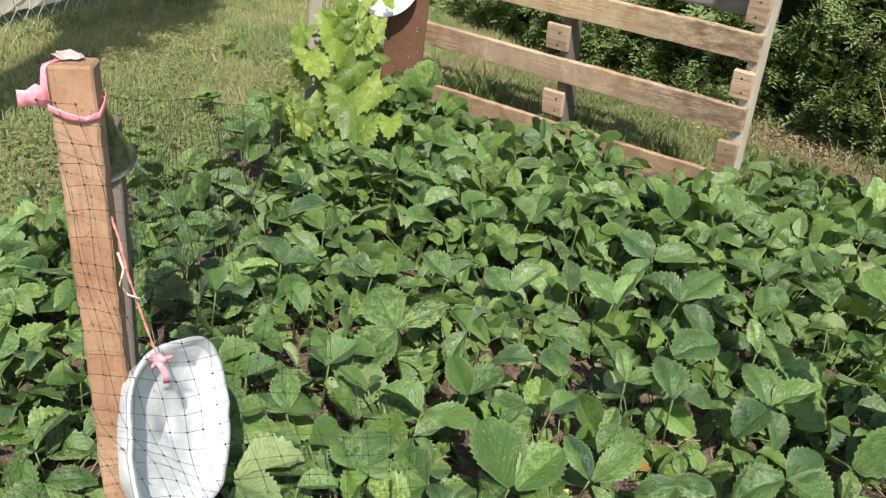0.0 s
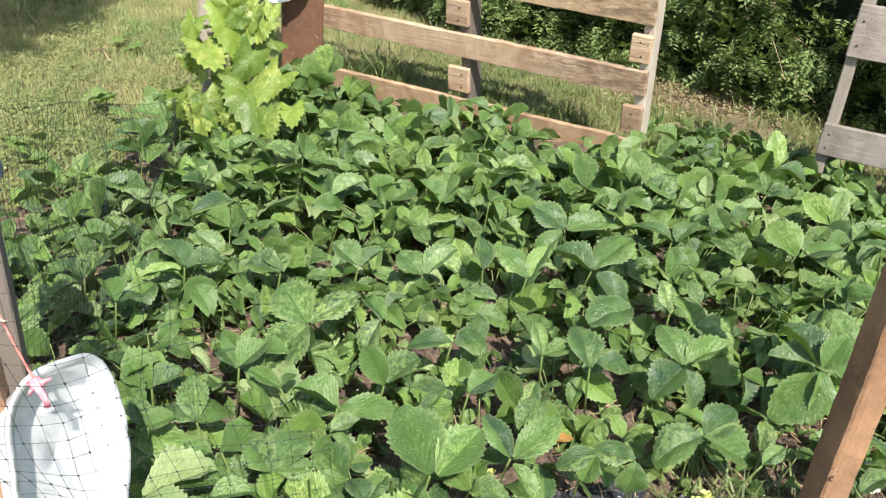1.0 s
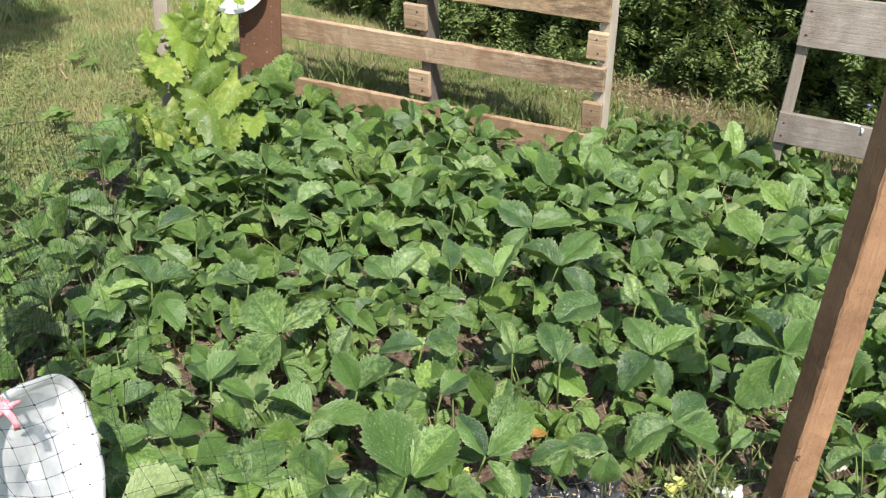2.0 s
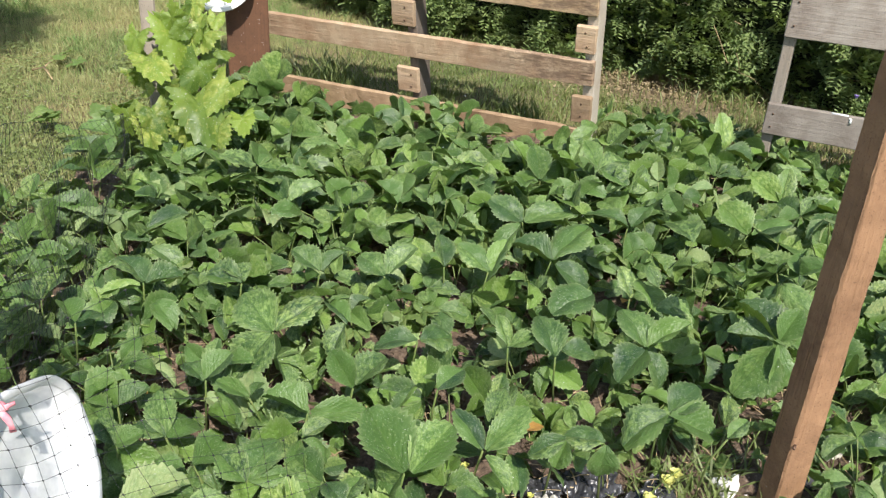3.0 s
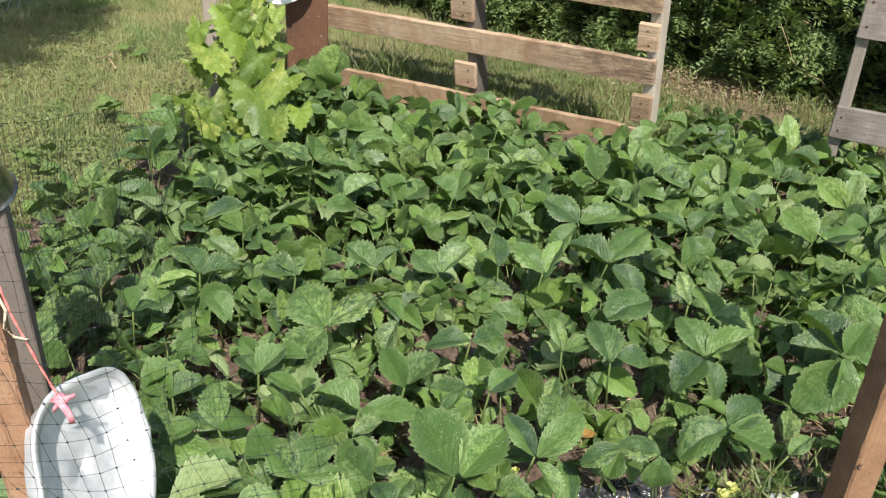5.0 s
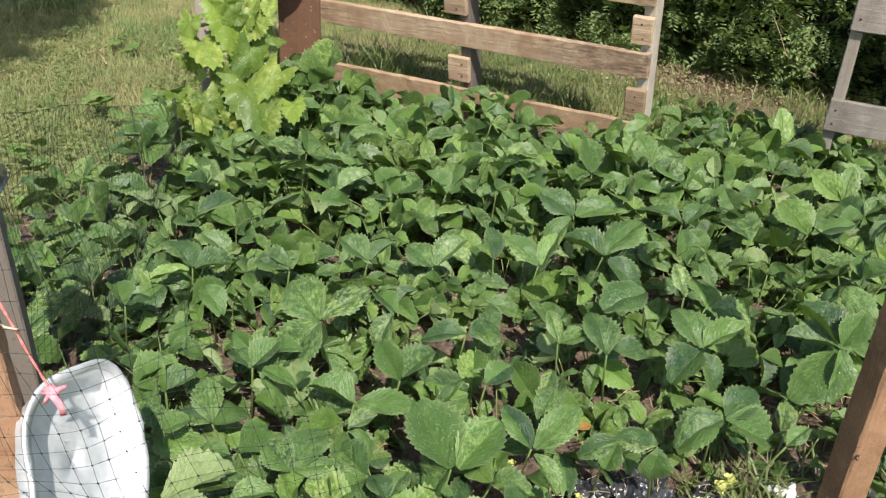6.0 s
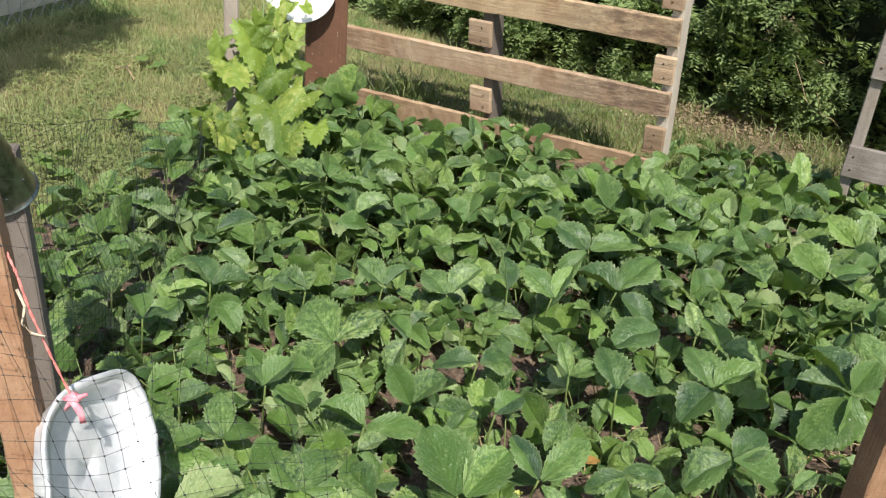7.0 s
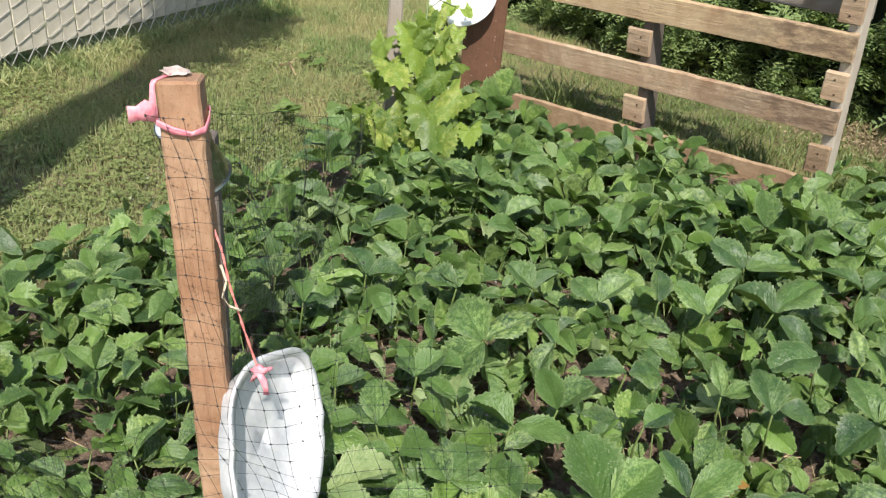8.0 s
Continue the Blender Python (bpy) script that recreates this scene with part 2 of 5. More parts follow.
def lawn_material(name, blades):
    m, t, b = nodes(name)
    big = noise_tex(t, coords(t), 1.6, 3, 0.5)
    mid = noise_tex(t, coords(t), 11, 4, 0.6)
    f = ramp(t, math_node(t, "MULTIPLY_ADD", mid, 0.62, math_node(t, "MULTIPLY", big, 0.55)), [(0.44, (0, 0, 0)), (0.66, (1, 1, 1))])
    green, straw = ((0.12, 0.225, 0.055), (0.47, 0.43, 0.21)) if blades else ((0.075, 0.105, 0.035), (0.27, 0.21, 0.11))
    col = mix(t, f, green, straw)
    if blades:
        isl = t.nodes.new("ShaderNodeNewGeometry").outputs["Random Per Island"]
        col = mix(t, math_node(t, "MULTIPLY", isl, 0.5), col, (0.34, 0.43, 0.16))
        dry = math_node(t, "GREATER_THAN", isl, 0.9)
        col = mix(t, math_node(t, "MULTIPLY", dry, 0.7), col, (0.42, 0.35, 0.18))
        translucent(t, b, col, 0.3)
    else:
        fine = noise_tex(t, coords(t), 60, 5, 0.7)
        at = t.nodes.new("ShaderNodeSeparateXYZ")
        t.links.new(coords(t), at.inputs[0])
        off = math_node(t, "MULTIPLY_ADD", at.outputs[0], -0.714, math_node(t, "MULTIPLY_ADD", at.outputs[1], -0.7, 4.006))
        bare = ramp(t, math_node(t, "MULTIPLY_ADD", mid, 0.6, math_node(t, "ABSOLUTE", off)), [(0.4, (1, 1, 1)), (0.8, (0, 0, 0))])
        col = mix(t, bare, col, mix(t, mid, (0.2, 0.13, 0.075), (0.58, 0.44, 0.28)))
        col = mix(t, math_node(t, "MULTIPLY", fine, 0.6), col, (0.1, 0.075, 0.04))
        bump(t, b, fine, 0.8, 0.02)
    t.links.new(col, b.inputs["Base Color"])
    b.inputs["Roughness"].default_value = 0.7
    return m


SOIL = soil_material()
LAWN = lawn_material("lawn", False)
BLADES = lawn_material("grass_blades", True)


# ---- builders ----
def mesh_of(name, verts, faces, material, uvs=None, smooth=True, crease=False):
    me = bpy.data.meshes.new(name)
    me.from_pydata([tuple(v) for v in verts], [], faces)
    me.materials.append(material)
    if uvs is not None:
        layer = me.uv_layers.new(name="UVMap")
        idx = np.empty(len(me.loops), dtype=np.int32)
        me.loops.foreach_get("vertex_index", idx)
        layer.data.foreach_set("uv", np.asarray(uvs, dtype=np.float32)[idx].ravel())
    me.polygons.foreach_set("use_smooth", [smooth] * len(me.polygons))
    me.update()
    if crease:
        ends = np.empty(len(me.edges) * 2, dtype=np.int32)
        me.edges.foreach_get("vertices", ends)
        middle = np.abs(np.asarray(uvs)[:, 0] - 0.5) < 1e-4
        sharp = me.attributes.new("sharp_edge", "BOOLEAN", "EDGE")
        sharp.data.foreach_set("value", middle[ends.reshape(-1, 2)].all(axis=1))
    return me


def bm_mesh(name, bm, material, smooth=False):
    me = bpy.data.meshes.new(name)
    bm.normal_update()
    bm.to_mesh(me)
    bm.free()
    me.materials.append(material)
    me.polygons.foreach_set("use_smooth", [smooth] * len(me.polygons))
    return me


def part(name, data, parent, label="", m=None):
    ob = new(name, data)
    ob.parent = parent
    if m is not None:
        ob.matrix_basis = m
    if label:
        ob["label"] = label
    return ob


def board(lx, ly, lz, rough=0.002, bevel=0.003, cuts=8, seed=0):
    """A sawn board about its middle, with worn edges and a slightly uneven outline."""
    bm = bmesh.new()
    bmesh.ops.create_cube(bm, size=1)
    bmesh.ops.scale(bm, vec=(lx, ly, lz), verts=bm.verts)
    ax = max(range(3), key=lambda i: (lx, ly, lz)[i])
    edges = [e for e in bm.edges if abs((e.verts[0].co - e.verts[1].co)[ax]) > 1e-6]
    bmesh.ops.subdivide_edges(bm, edges=edges, cuts=cuts)
    bmesh.ops.bevel(bm, geom=[e for e in bm.edges if e.calc_face_angle(0) > 0.5], offset=bevel, segments=1, affect="EDGES")
    for v in bm.verts:
        n = noise.noise_vector(v.co * 6 + Vector((seed * 3.1, seed * 1.7, 0)))
        f = noise.noise_vector(v.co * 45 + Vector((seed * 5.3, 0, 0)))
        v.co += n * rough * 0.4 + f * rough * 0.6
    return bm


def tube(points, radius, sides=6, taper=1.0):
    """Vertices and faces of a round rod along points."""
    verts, faces = [], []
    pts = [Vector(p) for p in points]
    for i, p in enumerate(pts):
        d = (pts[min(i + 1, len(pts) - 1)] - pts[max(i - 1, 0)]).normalized()
        a = d.orthogonal().normalized()
        b = d.cross(a)
        r = radius * (1 + (taper - 1) * i / max(1, len(pts) - 1))
        verts += [p + (a * math.cos(k * 2 * math.pi / sides) + b * math.sin(k * 2 * math.pi / sides)) * r for k in range(sides)]
    for i in range(len(pts) - 1):
        for k in range(sides):
            n = (k + 1) % sides
            faces.append((i * sides + k, i * sides + n, (i + 1) * sides + n, (i + 1) * sides + k))
    faces.append(tuple(reversed(range(sides))))
    faces.append(tuple((len(pts) - 1) * sides + k for k in range(sides)))
    return verts, faces


def tube_mesh(name, points, radius, material, sides=6, taper=1.0):
    return mesh_of(name, *tube(points, radius, sides, taper), material)


def lathe(profile, sides=48):
    """A turned shape from (radius, height) pairs round z."""
    verts, faces = [], []
    for r, z in profile:
        verts += [(r * math.cos(k * 2 * math.pi / sides), r * math.sin(k * 2 * math.pi / sides), z) for k in range(sides)]
    for i in range(len(profile) - 1):
        for k in range(sides):
            n = (k + 1) % sides
            faces.append((i * sides + k, i * sides + n, (i + 1) * sides + n, (i + 1) * sides + k))
    return verts, faces


def thing(name, label, category, m=None, group="", kind="", data=None):
    ob = tagged(new(name, data), label, category, group, kind)
    if m is not None:
        ob.matrix_basis = m
    return ob


def rnd(a, b):
    return random.uniform(a, b)


# ---- ground, bed and lawn ----
def in_poly(x, y, poly):
    inside = False
    for (x1, y1), (x2, y2) in zip(poly, poly[1:] + poly[:1]):
        if (y1 > y) != (y2 > y) and x < (x2 - x1) * (y - y1) / (y2 - y1) + x1:
            inside = not inside
    return inside


BED = [(-1.35, 0.2), (1.6, 0.2), (2.6, 1.9), (2.05, 2.22), (1.74, 2.47), (1.68, 2.84), (1.2, 2.95), (0.6, 3.2), (0.05, 3.5), (-0.3, 3.25), (-0.65, 2.85), (-0.86, 2.45), (-1.0, 2.1), (-1.2, 1.85)]

bm = bmesh.new()
bmesh.ops.create_grid(bm, x_segments=110, y_segments=110, size=5.5)
for v in bm.verts:
    v.co.y += 3
    v.co.z = 0.02 * noise.noise(v.co * 0.9) + 0.008 * noise.noise(v.co * 5) - 0.012
    if max(abs(v.co.x), abs(v.co.y - 3)) > 5.45:
        v.co.x, v.co.y = v.co.x * 90, v.co.y * 90
ground = thing("ground", "lawn ground of short patchy grass with dry straw-coloured spots", "ground", kind="structure", data=bm_mesh("ground", bm, LAWN, True))

bm = bmesh.new()
bmesh.ops.create_grid(bm, x_segments=150, y_segments=130, size=1)
for v in bm.verts:
    v.co.x, v.co.y = 0.55 + v.co.x * 2.1, 1.85 + v.co.y * 1.75
kill = [v for v in bm.verts if not in_poly(v.co.x + 0.05 * noise.noise(v.co * 4), v.co.y + 0.05 * noise.noise(v.co * 4 + Vector((7, 0, 0))), BED)]
bmesh.ops.delete(bm, geom=kill, context="VERTS")
for v in bm.verts:
    v.co.z = 0.035 + 0.03 * noise.noise(v.co * 3) + 0.018 * noise.noise(v.co * 14) + 0.012 * noise.noise(v.co * 40)
    if v.is_boundary:
        v.co.z = -0.03
soil = thing("soil_bed", "brown crumbly soil of the strawberry bed with dry straw", "soil", kind="structure", data=bm_mesh("soil_bed", bm, SOIL, True))


def grass_mesh(name, count, inside, low, high, x0, x1, y0, y1):
    verts, faces = [], []
    made = 0
    while made < count:
        x, y = rnd(x0, x1), rnd(y0, y1)
        if not inside(x, y):
            continue
        made += 1
        h = rnd(low, high) * (0.36 if x > 0.0 else 1.0) * (0.6 + 1.3 * max(0, 0.5 + noise.noise(Vector((x * 2.2, y * 2.2, 0)))))
        a, w = rnd(0, 6.283), rnd(0.0009, 0.0019) * (0.65 if x > 0.0 else 1.0)
        lean, da = h * rnd(0.2, 1.2), rnd(0, 6.283)
        dx, dy = math.cos(a) * w, math.sin(a) * w
        lx, ly = math.cos(da) * lean, math.sin(da) * lean
        k = len(verts)
        verts += [(x - dx, y - dy, -0.02), (x + dx, y + dy, -0.02), (x + dx + lx * 0.35, y + dy + ly * 0.35, h * 0.62), (x - dx + lx * 0.35, y - dy + ly * 0.35, h * 0.62), (x + lx, y + ly, h)]
        faces += [(k, k + 1, k + 2, k + 3), (k + 3, k + 2, k + 4)]
    return mesh_of(name, verts, faces, BLADES, smooth=False)


def on_lawn(x, y):
    along, off = (2.62 - x) * 0.7 + (y - 3.05) * 0.714, (2.62 - x) * 0.714 + (3.05 - y) * 0.7
    if 0.75 < along < 1.9 and off < 0.42 + 0.3 * noise.noise(Vector((x * 5, y * 5, 2))) and random.random() < 0.9:
        return False
    return not in_poly(x, y, BED)


grass = thing("grass", "short lawn grass, green with dry straw-coloured patches", "grass", kind="stuff", data=grass_mesh("grass", 190000, on_lawn, 0.01, 0.036, -2.6, 3.2, 1.7, 6.2))


def clover_mesh(count):
    verts, faces = [], []
    while count:
        x, y = rnd(-2.2, -0.3), rnd(1.8, 4.4)
        if in_poly(x, y, BED) or noise.noise(Vector((x * 2.6, y * 2.6, 9))) < rnd(-0.25, 0.45) - 0.35 * (y < 3.2):
            continue
        count -= 1
        z, r, a0 = rnd(0.012, 0.04), rnd(0.004, 0.008), rnd(0, 6.28)
        for k in range(3):
            a = a0 + k * 2.09
            c = Vector((x + math.cos(a) * r, y + math.sin(a) * r, z))
            u, w = Vector((math.cos(a), math.sin(a), rnd(-0.4, 0.4))) * r, Vector((-math.sin(a), math.cos(a), rnd(-0.4, 0.4))) * r * 0.75
            n = len(verts)
            verts += [c - u, c + w, c + u, c - w]
            faces.append((n, n + 1, n + 2, n + 3))
    return mesh_of("clover", verts, faces, CLOVER, smooth=False)


CLOVER = leaf_material("clover_leaf", (0.05, 0.11, 0.03), (0.16, 0.24, 0.06), (0.3, 0.3, 0.12), 0.5, 0.25)
clover = thing("clover", "low clover and small weeds among the lawn grass", "clover", kind="stuff", data=clover_mesh(9000))


# ---- strawberry plants ----
def leaflet(length, width, fold, droop, ripple, yaw, base, seed, rows=20, cols=2, cup=0.0):
    """A toothed leaflet, folded along its midrib; cup bends the blade's halves up or down."""
    verts, uvs, faces = [], [], []
    n = 2 * cols + 1
    turn = Matrix.Rotation(yaw, 4, "Z")
    for i in range(rows + 1):
        s = i / rows
        half = 0.5 * width * max(0.03, math.sin(math.pi * min(1, 0.03 + 0.93 * s ** 1.15))) ** 0.8
        for j in range(-cols, cols + 1):
            u = j / cols
            edge = abs(u) > 0.99
            tooth = (1.06 if i % 2 else 0.925) if edge and 1 < i < rows else 1.0
            x = half * u * tooth
            y = length * (s + (0.022 if edge and i % 2 else 0) - 0.10 * abs(u) * s * (1 - s) * 2)
            z = fold * abs(x) + cup * x * x / width - droop * length * s * s - 0.4 * droop * length * u * u * s
            z += ripple * length * math.sin(s * 22 - abs(u) * 3.5) * abs(u) * 0.6 + 0.09 * length * noise.noise(Vector((x / length * 2.8 + seed * 7, s * 2.8, seed)))
            verts.append(turn @ Vector((x, y + base, z)))
            uvs.append((0.5 + 0.5 * u, s))
    for i in range(rows):
        for j in range(n - 1):
            faces.append((i * n + j, i * n + j + 1, (i + 1) * n + j + 1, (i + 1) * n + j))
    return verts, faces, uvs


def trifoliate(seed):
    random.seed(seed)
    verts, faces, uvs = [], [], []
    fold, droop, cup = rnd(0.4, 1.4), rnd(-0.25, 0.5), rnd(-1.3, 0.5)
    for k, yaw in enumerate((0, rnd(1.1, 1.6), -rnd(1.1, 1.6))):
        ln = (1.0 if k == 0 else rnd(0.82, 1.0)) * 0.08
        a, f, u = leaflet(ln * 1.1, ln * rnd(0.66, 0.88), fold + rnd(-0.15, 0.3), droop + rnd(-0.1, 0.15), rnd(0.01, 0.028), yaw, 0.004, seed * 3 + k, cup=cup)
        n = len(verts)
        tip = Matrix.Rotation(rnd(-0.3, 0.45), 4, Vector((math.cos(yaw), math.sin(yaw), 0)))
        verts, uvs = verts + [tip @ v for v in a], uvs + u
        faces += [tuple(i + n for i in q) for q in f]
    return mesh_of("leaf", verts, faces, SHADE_LEAF if seed % 2 == 0 else STRAWBERRY, uvs, crease=True)


LEAVES = [trifoliate(k) for k in range(22)]
TURNED = []
for me in LEAVES[:5]:
    me = me.copy()
    me.materials.clear()
    me.materials.append(PALE_LEAF)
    TURNED.append(me)
random.seed(5)


def add_leaf(plant, crown, place, yaw, tilt, roll, size):
    """A trifoliate leaf on its stalk. yaw: the way of its middle leaflet; tilt: how far that hangs down, in degrees."""
    m = Matrix.Translation(place) @ pose(0, 0, 0, 0, 0, yaw) @ pose(0, 0, 0, -tilt, roll, 0) @ Matrix.Diagonal((size, size, size, 1))
    me = random.choice(TURNED if random.random() < 0.05 else LEAVES)
    ob = part("leaf", me, plant, "pale upturned leaf" if me in TURNED else "", m=m)
    a, b = Vector(crown), Vector(place)
    mid = a.lerp(b, 0.5) + Vector((0, 0, 0.25 * (b - a).length * 0.4))
    inv = m.inverted()
    pts = [inv @ (a * (1 - s) ** 2 + mid * 2 * s * (1 - s) + b * s * s) for s in (0, 0.25, 0.5, 0.75, 1)]
    part("petiole", tube_mesh("petiole", pts, 0.0018 / size, STEM, 5, 0.75), ob)


def strawberry(x, y, leaves, high=0.2, size=1.0, spread=0.13):
    plant = thing("strawberry_plant", "leafy green strawberry plant growing in the soil bed", "strawberry plant", group="strawberry plants in the bed")
    start = rnd(0, 360)
    for k in range(leaves):
        a = start + k * 137.5 + rnd(-20, 20)
        r = spread * math.sqrt((k + 0.5) / leaves) * rnd(0.8, 1.15)
        z = (high * (1.08 - 0.5 * (r / spread) ** 2)) * rnd(0.8, 1.15)
        px, py = x + r * math.cos(radians(a)), y + r * math.sin(radians(a))
        add_leaf(plant, (x + rnd(-0.012, 0.012), y + rnd(-0.012, 0.012), 0.03), (px, py, z), a - 90 + rnd(-45, 45), rnd(-58, 40) + 22 * r / spread, rnd(-55, 55), size * rnd(0.55, 1.15))
    return plant


# ---- posts, pan, can ----
def near_post():
    post = thing("fence_post", "reddish-brown weathered wooden stake tied with pink ribbon", "post", pose(-0.322, 0.872, 0.0, 0, -1.0, 13))
    part("stake", bm_mesh("stake", board(0.045, 0.04, 1.0, 0.0034, 0.003, 60, 3), POST), post, m=pose(0, 0, 0.41))
    return post


def pole_with_can():
    pole = thing("bean_pole", "grey-brown wooden pole standing in the strawberry bed", "pole", pose(-0.452, 1.2, 0, 0, 0, 10))
    part("stake", bm_mesh("stake", board(0.042, 0.034, 0.78, 0.0015, 0.003, 12, 5), POLE), pole, m=pose(0, 0, 0.33))
    can = thing("tin_can", "shiny tapered tin can turned over on a wooden pole", "can", pose(-0.463, 1.212, 0.645, 27, -4, 0))
    prof = [(0.0475, 0.0), (0.0485, 0.0012), (0.0475, 0.0024), (0.046, 0.004)]
    for i in range(8):
        z = 0.011 + i * 0.0125
        prof += [(0.0455 - 0.1 * z, z), (0.0448 - 0.1 * z, z + 0.006)]
    prof += [(0.0345, 0.108), (0.0365, 0.110), (0.0365, 0.113), (0.0345, 0.1135)]
    part("body", mesh_of("body", *lathe(prof), TIN), can)
    part("lid", mesh_of("lid", *lathe([(0.0345, 0.1135), (0.033, 0.110), (0.024, 0.110), (0.022, 0.111), (0.001, 0.111)]), CAN_END), can, "can end with sky reflection put into its colour")
    part("inside", mesh_of("inside", *lathe([(0.047, 0.001), (0.043, 0.012), (0.032, 0.104), (0.001, 0.105)]), TIN), can)


def stake_right():
    post = thing("fence_stake", "light brown sawn wooden stake beside the bed", "post", pose(0.923, 1.082, 0, 0, -0.3, 3))
    part("stake", bm_mesh("stake", board(0.054, 0.056, 1.3, 0.0035, 0.004, 60, 9), RIGHT_POST), post, m=pose(0, 0, 0.5))
    part("nail", tube_mesh("nail", [(-0.02, -0.026, 0.22), (-0.03, -0.037, 0.221)], 0.0025, RUST, 8), post, "bent rusty nail")


def pie_pan(name, label, diameter, material, m, depth=0.028, crumple=0.004):
    pan = thing(name, label, "pie pan", m)
    r = diameter / 2
    prof = [(0.001, -depth), (r * 0.3, -depth), (r * 0.6, -depth), (r * 0.83, -depth), (r * 0.855, -depth * 0.94), (r * 0.895, -depth * 0.1), (r * 0.905, 0.0), (r * 0.96, 0.0005), (r * 0.99, 0.002), (r, 0.0), (r * 0.985, -0.003)]
    verts, faces = lathe(prof, 72)
    out = []
    for v in verts:
        v = Vector(v)
        q = math.hypot(v.x, v.y) / r
        a = math.atan2(v.y, v.x)
        v.z += crumple * (noise.noise(v * 16) * q + 0.5 * noise.noise(v * 50)) + (0.0012 * math.sin(a * 70) if 0.8 < q < 0.92 else 0)
        fold = (abs(math.cos(a)) ** 2.8 + abs(math.sin(a)) ** 2.8) ** -0.3571 if crumple > 0.002 else 1.0
        fold *= 1 - 3 * crumple * abs(math.sin(2.5 * a + 0.6)) * q * q
        v.x, v.y = v.x * fold, v.y * fold
        v.z += crumple * 0.4 * (abs(noise.noise(Vector((v.x * 22, v.y * 9, 5)))) - 0.2)
        v.z += crumple * 2.2 * max(0, math.sin(a)) ** 6 * q
        out.append(v)
    cut = 6 * 72
    for name, pick in (("dish", [f for f in faces if min(f) < cut]), ("rim", [f for f in faces if min(f) >= cut])):
        used = sorted({i for f in pick for i in f})
        index = {i: k for k, i in enumerate(used)}
        ob = part(name, mesh_of(name, [out[i] for i in used], [tuple(index[i] for i in f) for f in pick], material), pan)
        ob.modifiers.new("thick", "SOLIDIFY").thickness = 0.0006
    return pan


post = near_post()
pole_with_can()
stake_right()
pan_axis = Vector((0.945, -0.16, 0.28)).normalized()
pan_lift = Vector((-0.1, 0.5, 1))
pan_up = (pan_lift - pan_axis * pan_axis.dot(pan_lift)).normalized()
pan_pose = Matrix.Translation((-0.248, 0.89, 0.42)) @ Matrix((pan_up.cross(pan_axis), pan_up, pan_axis)).transposed().to_4x4()
pie_pan("foil_pie_pan", "crumpled silver foil pie pan hung from red string", 0.238, FOIL, pan_pose, 0.03, 0.004)


def rope(name, label, points, radius, material, category="string"):
    fine = []
    for a, b in zip(points, points[1:]):
        for k in range(6):
            fine.append(Vector(a).lerp(Vector(b), k / 6))
    fine.append(Vector(points[-1]))
    ob = thing(name, label, category)
    for k in range(2):
        pts = [p + Vector((math.cos(i * 1.3 + k * math.pi), math.sin(i * 1.3 + k * math.pi), 0)) * radius * 0.8 for i, p in enumerate(fine)]
        part("strand", tube_mesh("strand", pts, radius, material, 6), ob)
    return ob


KNOT = Vector((-0.262, 0.852, 0.557))
string = rope("red_string", "red twisted string tied from the stake to the pan", [(-0.312, 0.868, 0.735), (-0.3, 0.856, 0.716), (-0.291, 0.852, 0.67), (-0.277, 0.851, 0.615), KNOT], 0.00095, RED)
part("loop", tube_mesh("loop", [(-0.3, 0.85, 0.7), (-0.293, 0.846, 0.682), (-0.297, 0.842, 0.662), (-0.289, 0.842, 0.65), (-0.276, 0.844, 0.645)], 0.0016, CREAM, 6), string, "frayed cream string end")


def ribbon(name, points, width, material, parent, side=(0, 0, 1), label="", twist=0.0):
    verts, faces = [], []
    s = Vector(side)
    for i, p in enumerate(points):
        w = Matrix.Rotation(twist * i, 3, "Y") @ s * width * 0.5 * (1 + 0.25 * math.sin(i * 2.1))
        verts += [Vector(p) - w, Vector(p) + w]
    faces = [(2 * i, 2 * i + 1, 2 * i + 3, 2 * i + 2) for i in range(len(points) - 1)]
    ob = part(name, mesh_of(name, verts, faces, material), parent, label)
    ob.modifiers.new("thick", "SOLIDIFY").thickness = 0.0012
    return ob


def knot_ball(name, radius, material, parent, place, squash=(1, 1, 1), seed=0):
    bm = bmesh.new()
    bmesh.ops.create_icosphere(bm, subdivisions=3, radius=radius)
    for v in bm.verts:
        v.co *= 1 + 0.45 * noise.noise(v.co / radius * 1.1 + Vector((seed, 0, 0)))
        v.co = Vector((v.co.x * squash[0], v.co.y * squash[1], v.co.z * squash[2]))
    return part(name, bm_mesh(name, bm, material, True), parent, m=Matrix.Translation(place))


knot_ball("knot", 0.0065, PINK, string, KNOT, (1.5, 0.8, 1.1), 2)
ribbon("tail", [KNOT + Vector(p) for p in ((0, -0.004, 0), (0.008, -0.008, -0.008), (0.011, -0.008, -0.02), (0.011, -0.007, -0.03))], 0.007, PINK, string, (1, 0.3, 0))
ribbon("tail", [KNOT + Vector(p) for p in ((0, -0.004, 0), (0.008, -0.002, 0.002), (0.017, 0.002, 0.004))], 0.006, PINK, string, (0, 0, 1))
ribbon("tail", [KNOT + Vector(p) for p in ((0, -0.004, 0), (-0.004, -0.004, -0.008), (-0.008, -0.004, -0.015))], 0.005, PINK, string, (1, 0.3, 0))

